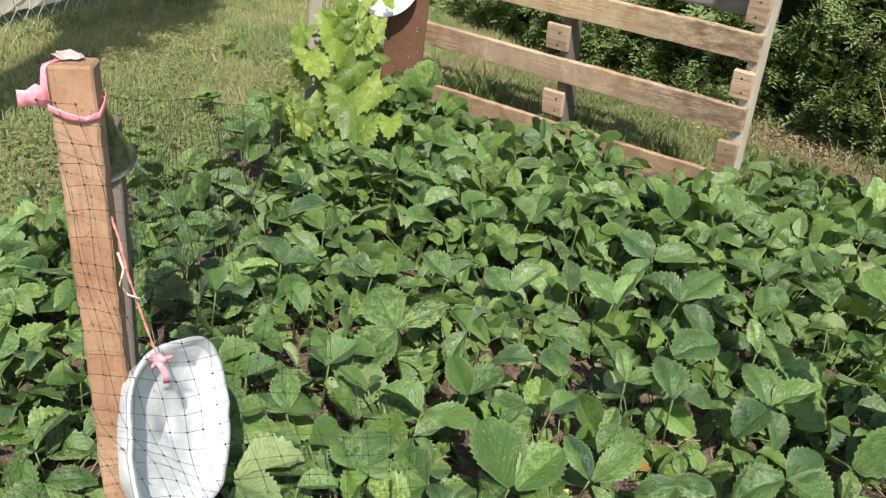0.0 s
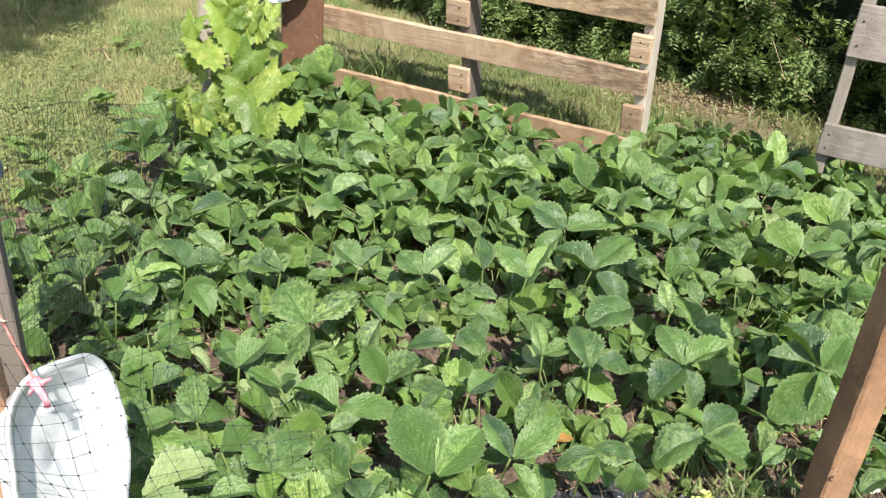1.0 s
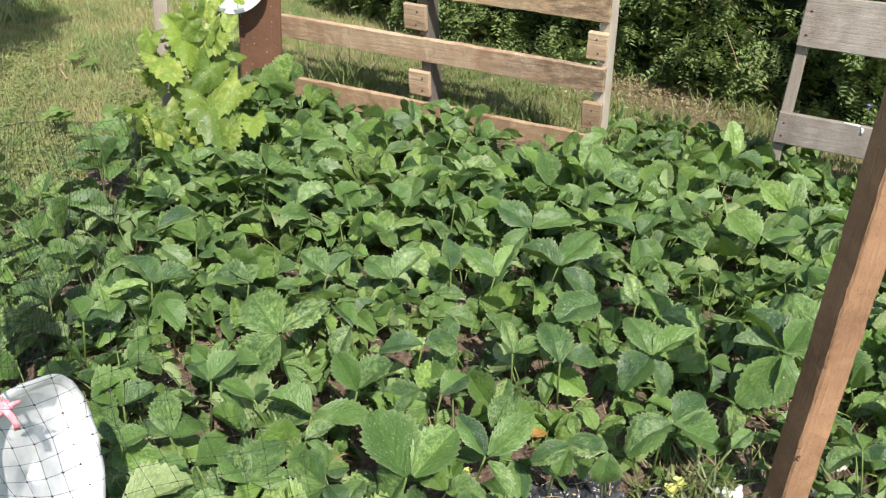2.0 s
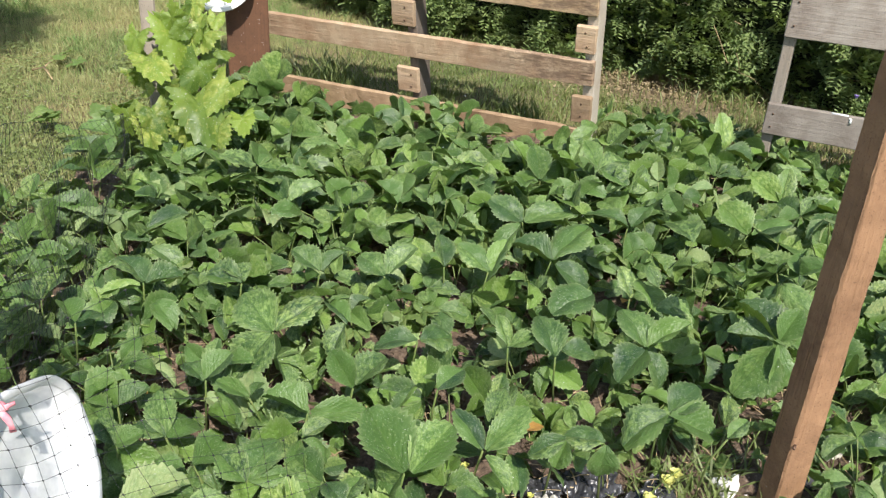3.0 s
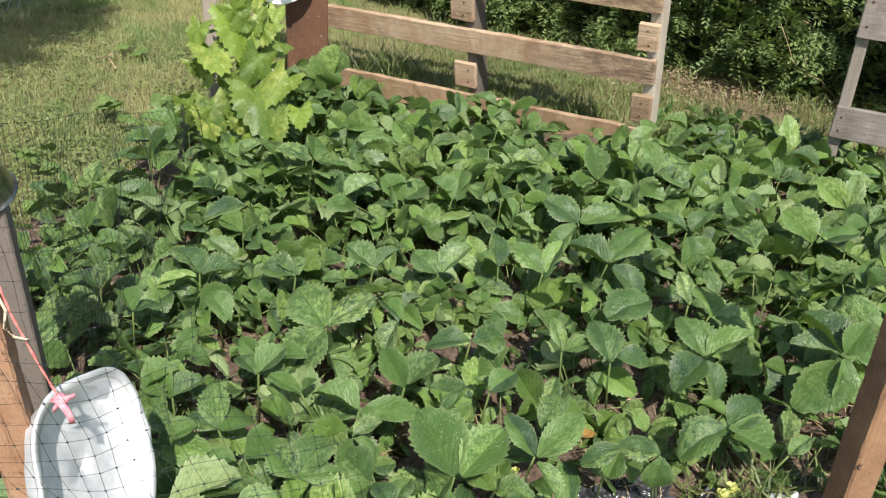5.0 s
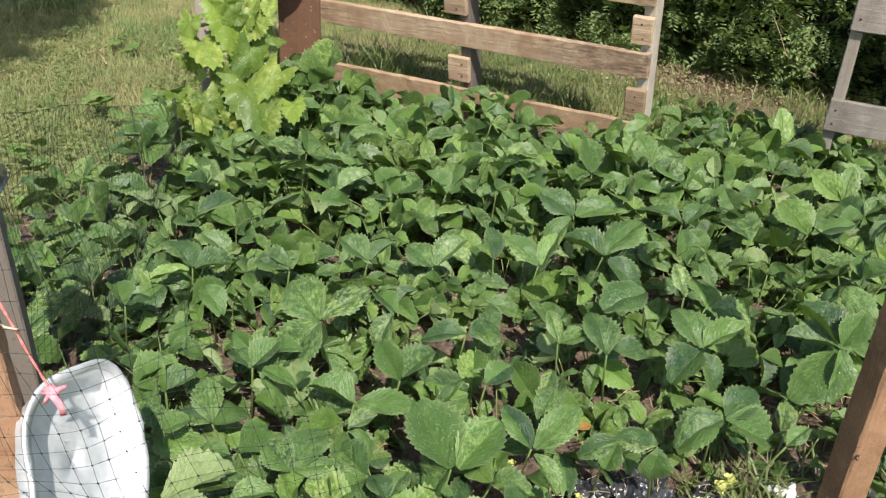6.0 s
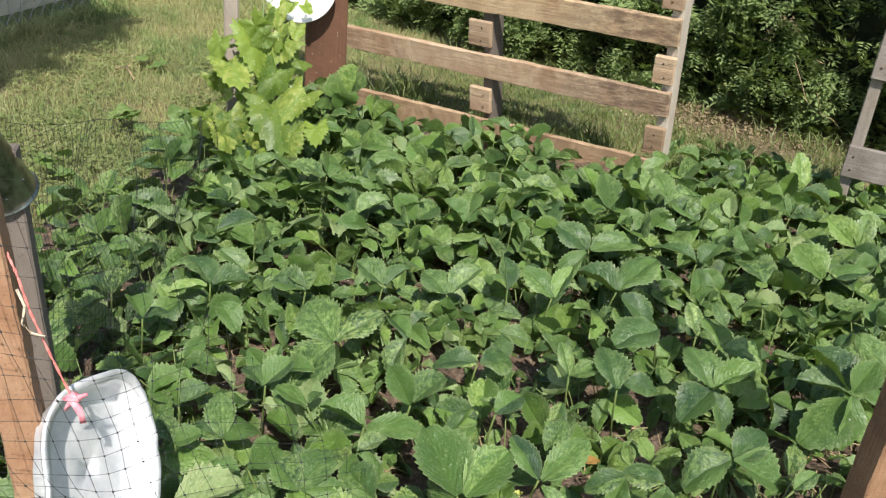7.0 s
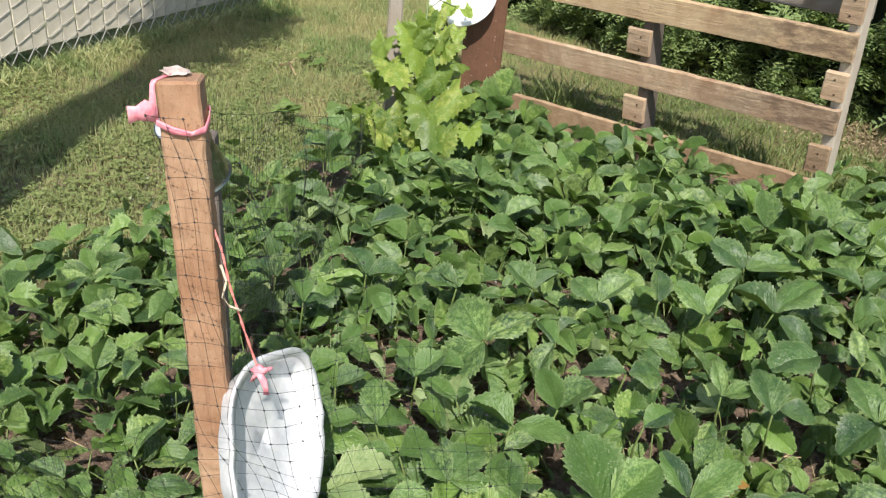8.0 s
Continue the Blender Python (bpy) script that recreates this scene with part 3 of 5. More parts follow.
band = thing("pink_ribbon", "pink plastic ribbon tied round the wooden stake", "ribbon", pose(-0.322, 0.872, 0.013, 0, -1.0, 13) @ Matrix.Diagonal((0.86, 0.9, 1, 1)))
ribbon("loop", [(-0.029, -0.026, 0.856), (-0.01, -0.0265, 0.847), (0.012, -0.0265, 0.843), (0.028, -0.025, 0.848), (0.03, 0.0, 0.852), (0.028, 0.026, 0.856), (-0.03, 0.026, 0.86), (-0.03, 0.0, 0.862), (-0.029, -0.026, 0.856)], 0.007, PINK, band)
ribbon("strip", [(-0.029, -0.026, 0.856), (-0.031, -0.024, 0.875), (-0.03, -0.02, 0.895), (-0.028, -0.014, 0.898), (-0.012, 0.0, 0.901)], 0.007, PINK, band, (1, 0.2, 0))
ribbon("tail", [(-0.028, -0.027, 0.866), (-0.038, -0.031, 0.87), (-0.048, -0.035, 0.868), (-0.058, -0.038, 0.867)], 0.019, PINK, band, (0, 0, 1))
bm = bmesh.new()
bmesh.ops.create_grid(bm, x_segments=8, y_segments=5, size=0.5)
for v in bm.verts:
    v.co.x *= 0.026 * (1 + 0.6 * noise.noise(v.co * 5))
    v.co.y *= 0.017 * (1 + 0.5 * noise.noise(v.co * 6))
    v.co += noise.noise_vector(v.co * 130) * 0.005
    v.co.z += 0.004
scrap = thing("paper_scrap", "torn pale paper scrap lying on the stake top", "paper", pose(-0.345, 0.872, 0.911, 4, 3, 20), data=bm_mesh("paper_scrap", bm, PAPER, True))
scrap.modifiers.new("thick", "SOLIDIFY").thickness = 0.001


# ---- pallets ----
def pallet():
    p = thing("wooden_pallet", "weathered tan wooden pallet standing upright as a fence", "pallet", pose(-0.08, 3.62, 0, 0, 0, -32.4) @ pose(0, 0, 0, 11.5, 0, 0))
    n, length = 0, 1.409
    for z, h in ((0.075, 0.104), (0.354, 0.094), (0.615, 0.096), (0.875, 0.098), (1.135, 0.098)):
        n += 1
        part("board", bm_mesh("board", board(length + 0.06, 0.02, h, 0.0055, 0.003, 44, n), PALLET_LOW if z < 0.1 else PALLET if z < 0.4 else PALLET_TOP), p, m=pose(length / 2 - 0.03, 0, z, 0, 0, 0))
    for x in (-0.06, 0.7, length - 0.02):
        n += 1
        # the inner stringers' darker wood also takes in their side shade
        part("stringer", bm_mesh("stringer", board(0.04, 0.09, 1.24, 0.003, 0.003, 22, n), PALLET_UP if x > 1 else POLE), p, m=pose(x, 0.0565, 0.59))
        for z, h in ((0.208, 0.103), (0.48, 0.098), (0.742, 0.1), (1.0, 0.1)) if x > 0.1 else ():
            n += 1
            w = rnd(0.086, 0.094) if x < 1 else 0.073
            part("stub", bm_mesh("stub", board(w, 0.021, h, 0.0035, 0.003, 6, n), PALLET_LOW if z < 0.22 and x > 1 else PALLET), p, m=pose(x + 0.02 - w / 2 if x < 1 else length - w / 2, 0, z, 0, rnd(-1, 1), 0))
            for dz in (-0.025, 0.025):
                part("nail_head", tube_mesh("nail_head", [(0, -0.0105, 0), (0, -0.0128, 0)], 0.0035, RUST, 8), p, m=pose(x + rnd(-0.02, -0.008), 0, z + dz))
    for z in (0.72, 1.12):
        n += 1
        part("back_board", bm_mesh("back_board", board(length, 0.02, 0.1, 0.003, 0.003, 26, n), GREY), p, m=pose(length / 2, 0.113, z))
    return p


def grey_pallet():
    along = math.degrees(math.atan2(2.398 - 2.572, 1.874 - 1.618))
    p = thing("wooden_pallet", "grey weathered wooden pallet with wide boards standing upright", "pallet", pose(1.612, 2.572, 0, 0, 0, along))
    n = 40
    for z, h, ln in ((0.265, 0.108, 0.95), (0.622, 0.165, 0.95), (0.86, 0.11, 0.95)):
        n += 1
        part("board", bm_mesh("board", board(ln, 0.02, h, 0.003, 0.003, 20, n), GREY), p, m=pose(ln / 2, 0, z))
    for x in (0.02, 0.46, 0.93):
        n += 1
        part("stringer", bm_mesh("stringer", board(0.036, 0.08, 1.0, 0.002, 0.003, 14, n), GREY_UP), p, m=pose(x, 0.0515, 0.47))
        for z in (0.24, 0.285, 0.58, 0.655):
            part("nail_head", tube_mesh("nail_head", [(0, -0.0105, 0), (0, -0.0128, 0)], 0.0035, RUST, 8), p, m=pose(x + 0.004, 0, z))
    part("paint_drip", tube_mesh("paint_drip", [(0.2, -0.006, 0.319), (0.25, -0.006, 0.318), (0.262, -0.0115, 0.31), (0.262, -0.012, 0.295)], 0.004, WHITE, 6), p, "white paint drip")


pallet()
grey_pallet()

# ---- brown post, plate, dark post ----
brown = thing("brown_post", "square wooden post painted dark reddish brown", "post", pose(-0.145, 3.28, 0, 0, 1.0, 3))
part("shaft", bm_mesh("shaft", board(0.155, 0.1, 1.5, 0.001, 0.004, 6, 60), BROWN), brown, m=pose(0, 0, 0.65))
# small white flecks scattered over the post's front
flecks = bmesh.new()
random.seed(19)
for _ in range(45):
    bmesh.ops.create_icosphere(flecks, subdivisions=1, radius=rnd(0.0006, 0.0015), matrix=Matrix.Translation((rnd(-0.07, 0.07), -0.051, rnd(0.2, 0.75))))
part("paint_fleck", bm_mesh("paint_fleck", flecks, WHITE), brown, "small white flecks")
slim = thing("dark_post", "slim dark grey post behind the plate", "post", pose(-0.32, 3.4, 0, 0, 0, 5))
part("shaft", bm_mesh("shaft", board(0.06, 0.05, 1.4, 0.001, 0.003, 6, 61), DARK_POST), slim, m=pose(0, 0, 0.65))
plate_pose = Matrix.Translation((-0.225, 3.16, 0.605)) @ pose(0, 0, 0, 82, 0, 4)
pie_pan("white_pie_pan", "white round pie pan hung against the brown post", 0.262, WHITE, plate_pose, 0.03, 0.001)
rope("hanging_string", "pale thin string holding the white pan", [(-0.225, 3.2, 0.74), (-0.21, 3.215, 0.9), (-0.16, 3.222, 1.05)], 0.0015, CREAM)


# ---- vine ----
def vine_leaf_mesh(seed):
    random.seed(100 + seed)
    verts, uvs, faces = [(0, 0, 0)], [(0.5, 0.0)], []
    rings, spokes = 4, 46
    for r in range(1, rings + 1):
        for k in range(spokes):
            a = -math.pi + (k + 0.5) * 2 * math.pi / spokes
            lobe = 0.64 + 0.34 * max(0, math.cos(2.5 * a)) ** 1.5 + 0.12 * math.cos(a)
            if abs(a) > 2.55:
                lobe *= 0.55
            tooth = (1.09 if k % 2 else 0.93) if r == rings else 1
            q = r / rings
            rad = 0.078 * q * lobe * tooth
            x, y = rad * math.sin(a), rad * math.cos(a) + 0.0
            z = 0.016 * noise.noise(Vector((x * 20, y * 20, seed * 3))) - (2.0 + 0.8 * (seed % 3)) * (x * x + y * y) + 0.35 * abs(x) * (0.4 + 0.3 * (seed % 2)) + 0.005 * math.cos(a * 5) * q
            verts.append((x, y, z))
            uvs.append((0.5 + x * 5, 0.2 + y * 5))
    for k in range(spokes):
        n = (k + 1) % spokes
        faces.append((0, 1 + k, 1 + n))
        for r in range(rings - 1):
            faces.append((1 + r * spokes + k, 1 + (r + 1) * spokes + k, 1 + (r + 1) * spokes + n, 1 + r * spokes + n))
    return mesh_of("leaf", verts, faces, VINE, uvs)


VINES = [vine_leaf_mesh(k) for k in range(8)]
random.seed(21)
pole = thing("vine_pole", "grey rough wooden pole carrying the vine", "pole", pose(-0.446, 2.97, 0, 0, 1, 12))
part("stake", bm_mesh("stake", board(0.05, 0.045, 1.3, 0.004, 0.006, 20, 70), GREY_UP), pole, m=pose(0, 0, 0.55))
vine = thing("grape_vine", "bright yellow-green lobed vine climbing beside a pole", "vine")
VINE_LEAVES = [(-0.332, 2.74, 0.5, 0, 1.15), (-0.396, 2.709, 0.431, 50, 1.15), (-0.237, 2.736, 0.498, -20, 0.9), (-0.257, 2.628, 0.31, -30, 1.5),
               (-0.393, 2.623, 0.277, 20, 0.94), (-0.471, 2.628, 0.276, 30, 0.75), (-0.181, 2.65, 0.351, -40, 1.05), (-0.306, 2.565, 0.183, 0, 0.65),
               (-0.202, 2.585, 0.233, -20, 0.9), (-0.351, 2.659, 0.347, 10, 0.8), (-0.257, 2.686, 0.407, 0, 0.95), (-0.306, 2.601, 0.247, 10, 0.8),
               (-0.415, 2.601, 0.234, 30, 0.85), (-0.124, 2.601, 0.27, -40, 0.7), (-0.325, 2.74, 0.55, 10, 0.75), (-0.25, 2.75, 0.52, -20, 0.6)]
VINE_LEAVES = [(x, y, z, yaw, size * 1.12) for x, y, z, yaw, size in VINE_LEAVES]
for _ in range(36):
    z = rnd(0.08, 0.58)
    VINE_LEAVES.append((-0.3 + rnd(-0.24, 0.18) * (1.1 - z), 2.73 + rnd(0.0, 0.12), z, rnd(-90, 90), rnd(0.4, 0.9)))
for x, y, z, yaw, size in VINE_LEAVES:
    tilt = rnd(10, 95)
    m = Matrix.Translation((x, y, z)) @ pose(0, 0, 0, tilt, rnd(-45, 45), rnd(-40, 40)) @ pose(0, 0, 0, 0, 0, 180 + yaw * 0.8) @ Matrix.Diagonal((size, size, size, 1))
    ob = part("leaf", random.choice(VINES), vine, m=m)
    inv = m.inverted()
    a, b = Vector((x, y, z)), Vector((-0.31 + rnd(-0.03, 0.03), 2.8, z - 0.04))
    part("stalk", tube_mesh("stalk", [inv @ a, inv @ (a.lerp(b, 0.5) + Vector((0, 0, 0.015))), inv @ b], 0.002 / size, STEM, 5), ob)
for x, y, z, size, turn in ((-0.262, 3.115, 0.545, 0.55, 150), (-0.2, 3.115, 0.54, 0.4, 230), (-0.3, 3.1, 0.515, 0.7, 190)):
    part("leaf", VINES[3], vine, m=Matrix.Translation((x, y, z)) @ pose(0, 0, 0, 65, 8, 0) @ pose(0, 0, 0, 0, 0, turn) @ Matrix.Diagonal((size, size, size, 1)))
part("tendril", tube_mesh("tendril", [(-0.3, 2.8, 0.6), (-0.28, 2.95, 0.6), (-0.24, 3.11, 0.55)], 0.002, STEM, 5), vine)
part("cane", tube_mesh("cane", [(-0.3, 2.84, -0.02), (-0.29, 2.82, 0.2), (-0.32, 2.8, 0.4), (-0.3, 2.8, 0.66)], 0.006, STEM, 7, 0.5), vine, "thin green-brown cane")


# ---- hedge ----
def hedge_line(s):
    """The foot of the hedge: s metres along it."""
    return Vector((2.62, 3.05, 0)) + Vector((-0.70, 0.714, 0)) * s


def spray_mesh():
    verts, faces, uvs = [], [], []
    out = Vector((-0.714, -0.70, 0))
    along = Vector((-0.70, 0.714, 0))
    made = 0
    while made < 22000:
        s, z = rnd(-1.6, 4.6), 0.02 + 1.7 * random.random() ** 1.1
        if noise.noise(Vector((s * 4.5, z * 4.5, 8))) + 0.5 * noise.noise(Vector((s * 11, z * 11, 3))) < rnd(-0.6, -0.1):
            continue
        made += 1
        bulge = 0.14 * noise.noise(Vector((s * 2.2, z * 2.2, 0))) + 0.1 * noise.noise(Vector((s * 6, z * 6, 4)))
        p = hedge_line(s) + out * (1.2 * bulge + rnd(-0.11, 0.12) + 0.05 * min(1, z * 3)) + Vector((0, 0, z))
        turn = noise.noise_vector(Vector((s * 6.5, z * 6.5, 1)))
        d = (out * rnd(0.4, 1.0) + along * (1.5 * turn.x + rnd(-0.45, 0.45)) + Vector((0, 0, 0.2 + 1.3 * turn.y + rnd(-0.4, 0.4)))).normalized()
        n = (Vector((0, 0, 1)) + out * (0.45 + 1.2 * turn.z + rnd(-0.25, 0.25)) + along * (rnd(-0.35, 0.35) - 0.25)).normalized()
        c = d.cross(n).normalized()
        n = c.cross(d)
        size = rnd(0.055, 0.125)
        for k in range(11):
            q, side = (k // 2 + 0.6) / 6.0, (1 if k % 2 else -1)
            foot = p + d * size * q - Vector((0, 0, 0.35 * size * q * q))
            w = d * rnd(0.5, 0.8) + c * side * rnd(0.6, 0.9) + n * rnd(-0.25, 0.3)
            ln, wide = size * rnd(0.3, 0.5) * (1.15 - 0.6 * q), rnd(0.005, 0.011)
            b = d * wide - w * 0.2 * wide
            i = len(verts)
            verts += [foot, foot + w * ln * 0.55 + b, foot + w * ln, foot + w * ln * 0.55 - b]
            uvs += [(0.5, 0), (1, 0.5), (0.5, 1), (0, 0.5)]
            faces.append((i, i + 1, i + 2, i + 3))
    for k in range(5000):
        p = hedge_line(rnd(-1.7, 4.7)) - out * rnd(-0.1, 0.75)
        p.z = 1.66 + 0.12 * noise.noise(p * 3) + rnd(-0.05, 0.06)
        for _ in range(3):
            a, ln, w = rnd(0, 6.283), rnd(0.03, 0.07), rnd(0.01, 0.02)
            d, c = Vector((math.cos(a), math.sin(a), rnd(-0.3, 0.6))) * ln, Vector((-math.sin(a), math.cos(a), 0)) * w
            i = len(verts)
            verts += [p, p + d * 0.5 + c, p + d, p + d * 0.5 - c]
            uvs += [(0.5, 0), (1, 0.5), (0.5, 1), (0, 0.5)]
            faces += [(i, i + 1, i + 2, i + 3)]
    return mesh_of("foliage", verts, faces, HEDGE, uvs, False)


hedge = thing("hedge", "dense dark green leafy hedge behind the pallets", "hedge")
random.seed(33)
part("foliage", spray_mesh(), hedge)
# solid backing whose near-black colour stands in for shade between the sprays
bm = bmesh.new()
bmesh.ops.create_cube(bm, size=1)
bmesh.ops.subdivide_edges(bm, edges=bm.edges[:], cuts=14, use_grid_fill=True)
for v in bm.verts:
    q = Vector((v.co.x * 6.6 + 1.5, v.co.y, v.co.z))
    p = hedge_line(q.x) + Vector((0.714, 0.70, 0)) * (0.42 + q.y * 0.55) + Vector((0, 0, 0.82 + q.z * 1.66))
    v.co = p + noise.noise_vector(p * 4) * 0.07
INNER = plain_material("hedge_shade_core", (0.012, 0.02, 0.008), (0.038, 0.045, 0.02), 0.9, 30, 0.0, 0.8)
part("inner_growth", bm_mesh("inner_growth", bm, INNER, True), hedge, "near-black solid core standing in for shade inside the hedge")
for k in range(26):
    s = rnd(-0.4, 3.6)
    p = hedge_line(s) + Vector((-0.714, -0.70, 0)) * rnd(0.0, 0.1) + Vector((0, 0, rnd(0.05, 0.5)))
    d = Vector((rnd(-0.5, 0.5), rnd(-0.5, 0.1), rnd(-0.2, 1.0))) * rnd(0.1, 0.25)
    part("twig", tube_mesh("twig", [p, p + d * 0.5 + Vector((rnd(-0.02, 0.02), 0, 0.01)), p + d], rnd(0.0015, 0.003), STRAW, 5, 0.5), hedge)


# ---- added tree, out of view, for the lawn's shade ----
def added_shade_tree(x, y):
    """A slim unseen tree added left of the bed to cast shade along the lawn to the fence."""
    random.seed(47)
    tree = thing("tree", "unseen slim tree added to cast the shade on the lawn", "tree", Matrix.Translation((x, y, 0)))
    spine = [Vector((0.035 * k + 0.04 * math.sin(k * 1.1), 0, -0.05 + k * 0.47)) for k in range(11)]
    part("trunk", tube_mesh("trunk", spine, 0.18, BARK, 14, 0.7), tree)
    verts, faces, uvs = [], [], []
    for k in range(22):
        z = rnd(3.6, 5.0)
        a, ln = k * 2.4, rnd(0.2, 0.4)
        foot = Vector((0.07 * z, 0, z))
        tip = foot + Vector((math.cos(a) * ln * 0.75 + 0.12, math.sin(a) * ln * 0.75, ln * 0.8))
        part("limb", tube_mesh("limb", [foot, foot.lerp(tip, 0.5) + Vector((0, 0, -0.03)), tip], 0.022, BARK, 6, 0.35), tree)
        for _ in range(330):
            p = foot.lerp(tip, rnd(0.25, 1.1)) + Vector((random.gauss(0, 0.07), random.gauss(0, 0.07), random.gauss(0, 0.1)))
            n = Vector((rnd(-1, 1), rnd(-1, 1), rnd(0, 1))).normalized()
            u = n.orthogonal().normalized()
            w, size = n.cross(u), rnd(0.03, 0.055)
            i = len(verts)
            verts += [p - u * size, p + w * size * 0.6, p + u * size, p - w * size * 0.6]
            uvs += [(0.5, 0), (1, 0.5), (0.5, 1), (0, 0.5)]
            faces.append((i, i + 1, i + 2, i + 3))
    part("crown", mesh_of("crown", verts, faces, HEDGE, uvs, False), tree)


BARK = wood_material("tree_bark", (0.07, 0.05, 0.035), (0.2, 0.16, 0.12), (0.1, 0.085, 0.06), 1.6, 2, 0.6)
added_shade_tree(-1.56, 0.9)


# ---- chain-link fence ----
def fence():
    a, b = Vector((-2.62, 2.27, 0)), Vector((-1.47, 5.85, 0))
    d = (b - a).normalized()
    ln = (b - a).length
    f = thing("chain_link_fence", "chain-link fence with beige vinyl privacy slats", "fence", pose(a.x, a.y, 0, 0, 0, math.degrees(math.atan2(d.y, d.x))))
    pitch, low = 0.088, 0.085
    slat = bm_mesh("slat", board(pitch * 0.93, 0.008, 1.25, 0.0006, 0.002, 3, 80), VINYL)
    count = int(ln / pitch)
    for k in range(count):
        part("slat", slat, f, m=pose((k + 0.5) * pitch, rnd(-0.0015, 0.0015), low + 0.01 + 0.625, 0, rnd(-0.3, 0.3), 0))
    front, back = ([], []), ([], [])
    for k in range(count):
        for i in range(15):
            z = low + (i + 0.5 * (k % 2)) * pitch * 0.92
            for (verts, faces), y, p, q in ((front, -0.0085, 0.04, 0.5), (back, 0.0085, 0.5, 0.04)):
                n = len(verts)
                v, t = tube([(k * pitch, y * 0.4, z + pitch * p * 0.92), ((k + 0.12) * pitch, y, z + pitch * (p + (q - p) * 0.12) * 0.92), ((k + 0.88) * pitch, y, z + pitch * (p + (q - p) * 0.88) * 0.92), ((k + 1) * pitch, y * 0.4, z + pitch * q * 0.92)], 0.0019, 5)
                verts += v
                faces += [tuple(j + n for j in u) for u in t]
    part("wire_mesh", mesh_of("wire_mesh", *front, WIRE), f)
    part("wire_mesh", mesh_of("wire_mesh", *back, WIRE), f)
    zig = []
    for k in range(count):
        zig += [(k * pitch, -0.006, low + 0.012), ((k + 0.5) * pitch, -0.006, low - 0.04)]
    part("bottom_wire", tube_mesh("bottom_wire", zig, 0.0028, WIRE, 5), f)
    part("bottom_rail", tube_mesh("bottom_rail", [(0, 0.004, low + 0.012), (ln, 0.004, low + 0.012)], 0.0035, WIRE, 6), f)


fence()

# ---- strawberry planting ----
def single(seed):
    random.seed(300 + seed)
    verts, faces, uvs = leaflet(1.0, 1.0, rnd(0.45, 1.3), rnd(-0.1, 0.4), rnd(0.006, 0.016), 0, 0.0, seed, 22, 3, rnd(-1.3, 0.3))
    return mesh_of("leaflet", verts, faces, STRAWBERRY if seed % 5 == 0 else SHADE_LEAF, uvs, crease=True)


SINGLES = [single(k) for k in range(9)]
random.seed(8)


def hero(crown, *blades, pale=None):
    """A plant whose larger leaflets stand at known places: base, tip, width and roll of each."""
    plant = thing("strawberry_plant", "strawberry plant with large glossy toothed green leaflets", "strawberry plant", group="strawberry plants in the bed")
    for bx, by, bz, tx, ty, tz, width, roll in blades:
        a, b = Vector((bx, by, bz)), Vector((tx, ty, tz))
        d = (b - a)
        ln = d.length
        yv = d.normalized()
        up = (Vector((0, -0.25, 1)) - yv * yv.dot(Vector((0, -0.25, 1)))).normalized()
        xv = yv.cross(up)
        m = Matrix.Translation(a) @ Matrix((xv, yv, up)).transposed().to_4x4() @ pose(0, 0, 0, 0, 2.0 * roll, 0) @ Matrix.Diagonal((width, ln, (width + ln) / 2, 1))
        part("leaflet", pale or random.choice(SINGLES), plant, "pale yellow-green leaflet" if pale else "", m=m)
    c = Vector((blades[0][0], blades[0][1], blades[0][2] - 0.003))
    g = Vector((crown[0], crown[1], 0.02))
    part("petiole", tube_mesh("petiole", [g, g.lerp(c, 0.5) + Vector((0, 0.01, 0.02)), c], 0.0024, STEM, 6, 0.8), plant)


hero((-0.028, 1.111), (-0.028, 1.084, 0.205, 0.014, 1.143, 0.245, 0.07, 1.0), (-0.025, 1.08, 0.205, 0.038, 1.092, 0.21, 0.042, 5.0), (-0.029, 1.078, 0.205, -0.072, 1.117, 0.235, 0.055, -5.0))
hero((0.049, 1.270), (0.069, 1.238, 0.205, -0.007, 1.274, 0.23, 0.067, 9.0), (0.075, 1.237, 0.205, 0.181, 1.237, 0.21, 0.05, 10.0))
hero((0.031, 1.201), (0.06, 1.171, 0.205, 0.11, 1.193, 0.22, 0.042, -7.0), (0.06, 1.166, 0.205, 0.107, 1.149, 0.18, 0.04, -11.0), (0.056, 1.167, 0.205, 0.043, 1.107, 0.155, 0.038, -1.0))
hero((-0.158, 1.228), (-0.171, 1.203, 0.205, -0.187, 1.263, 0.26, 0.056, -1.0), (-0.165, 1.195, 0.205, -0.121, 1.263, 0.205, 0.071, 4.0), (-0.168, 1.2, 0.205, -0.229, 1.217, 0.225, 0.039, -5.0))
hero((-0.220, 1.090), (-0.218, 1.057, 0.205, -0.11, 1.067, 0.205, 0.059, 2.0), (-0.22, 1.053, 0.205, -0.221, 1.075, 0.15, 0.051, -11.0))
hero((-0.280, 1.317), (-0.264, 1.288, 0.205, -0.312, 1.332, 0.225, 0.059, -6.0), (-0.263, 1.288, 0.205, -0.215, 1.328, 0.215, 0.055, -2.0))
hero((-0.270, 1.216), (-0.247, 1.186, 0.205, -0.202, 1.187, 0.225, 0.043, 5.0), (-0.25, 1.186, 0.205, -0.277, 1.216, 0.24, 0.039, -1.0))
hero((-0.136, 1.384), (-0.119, 1.354, 0.205, -0.072, 1.392, 0.235, 0.058, 1.0), (-0.124, 1.349, 0.205, -0.155, 1.399, 0.23, 0.053, 7.0))
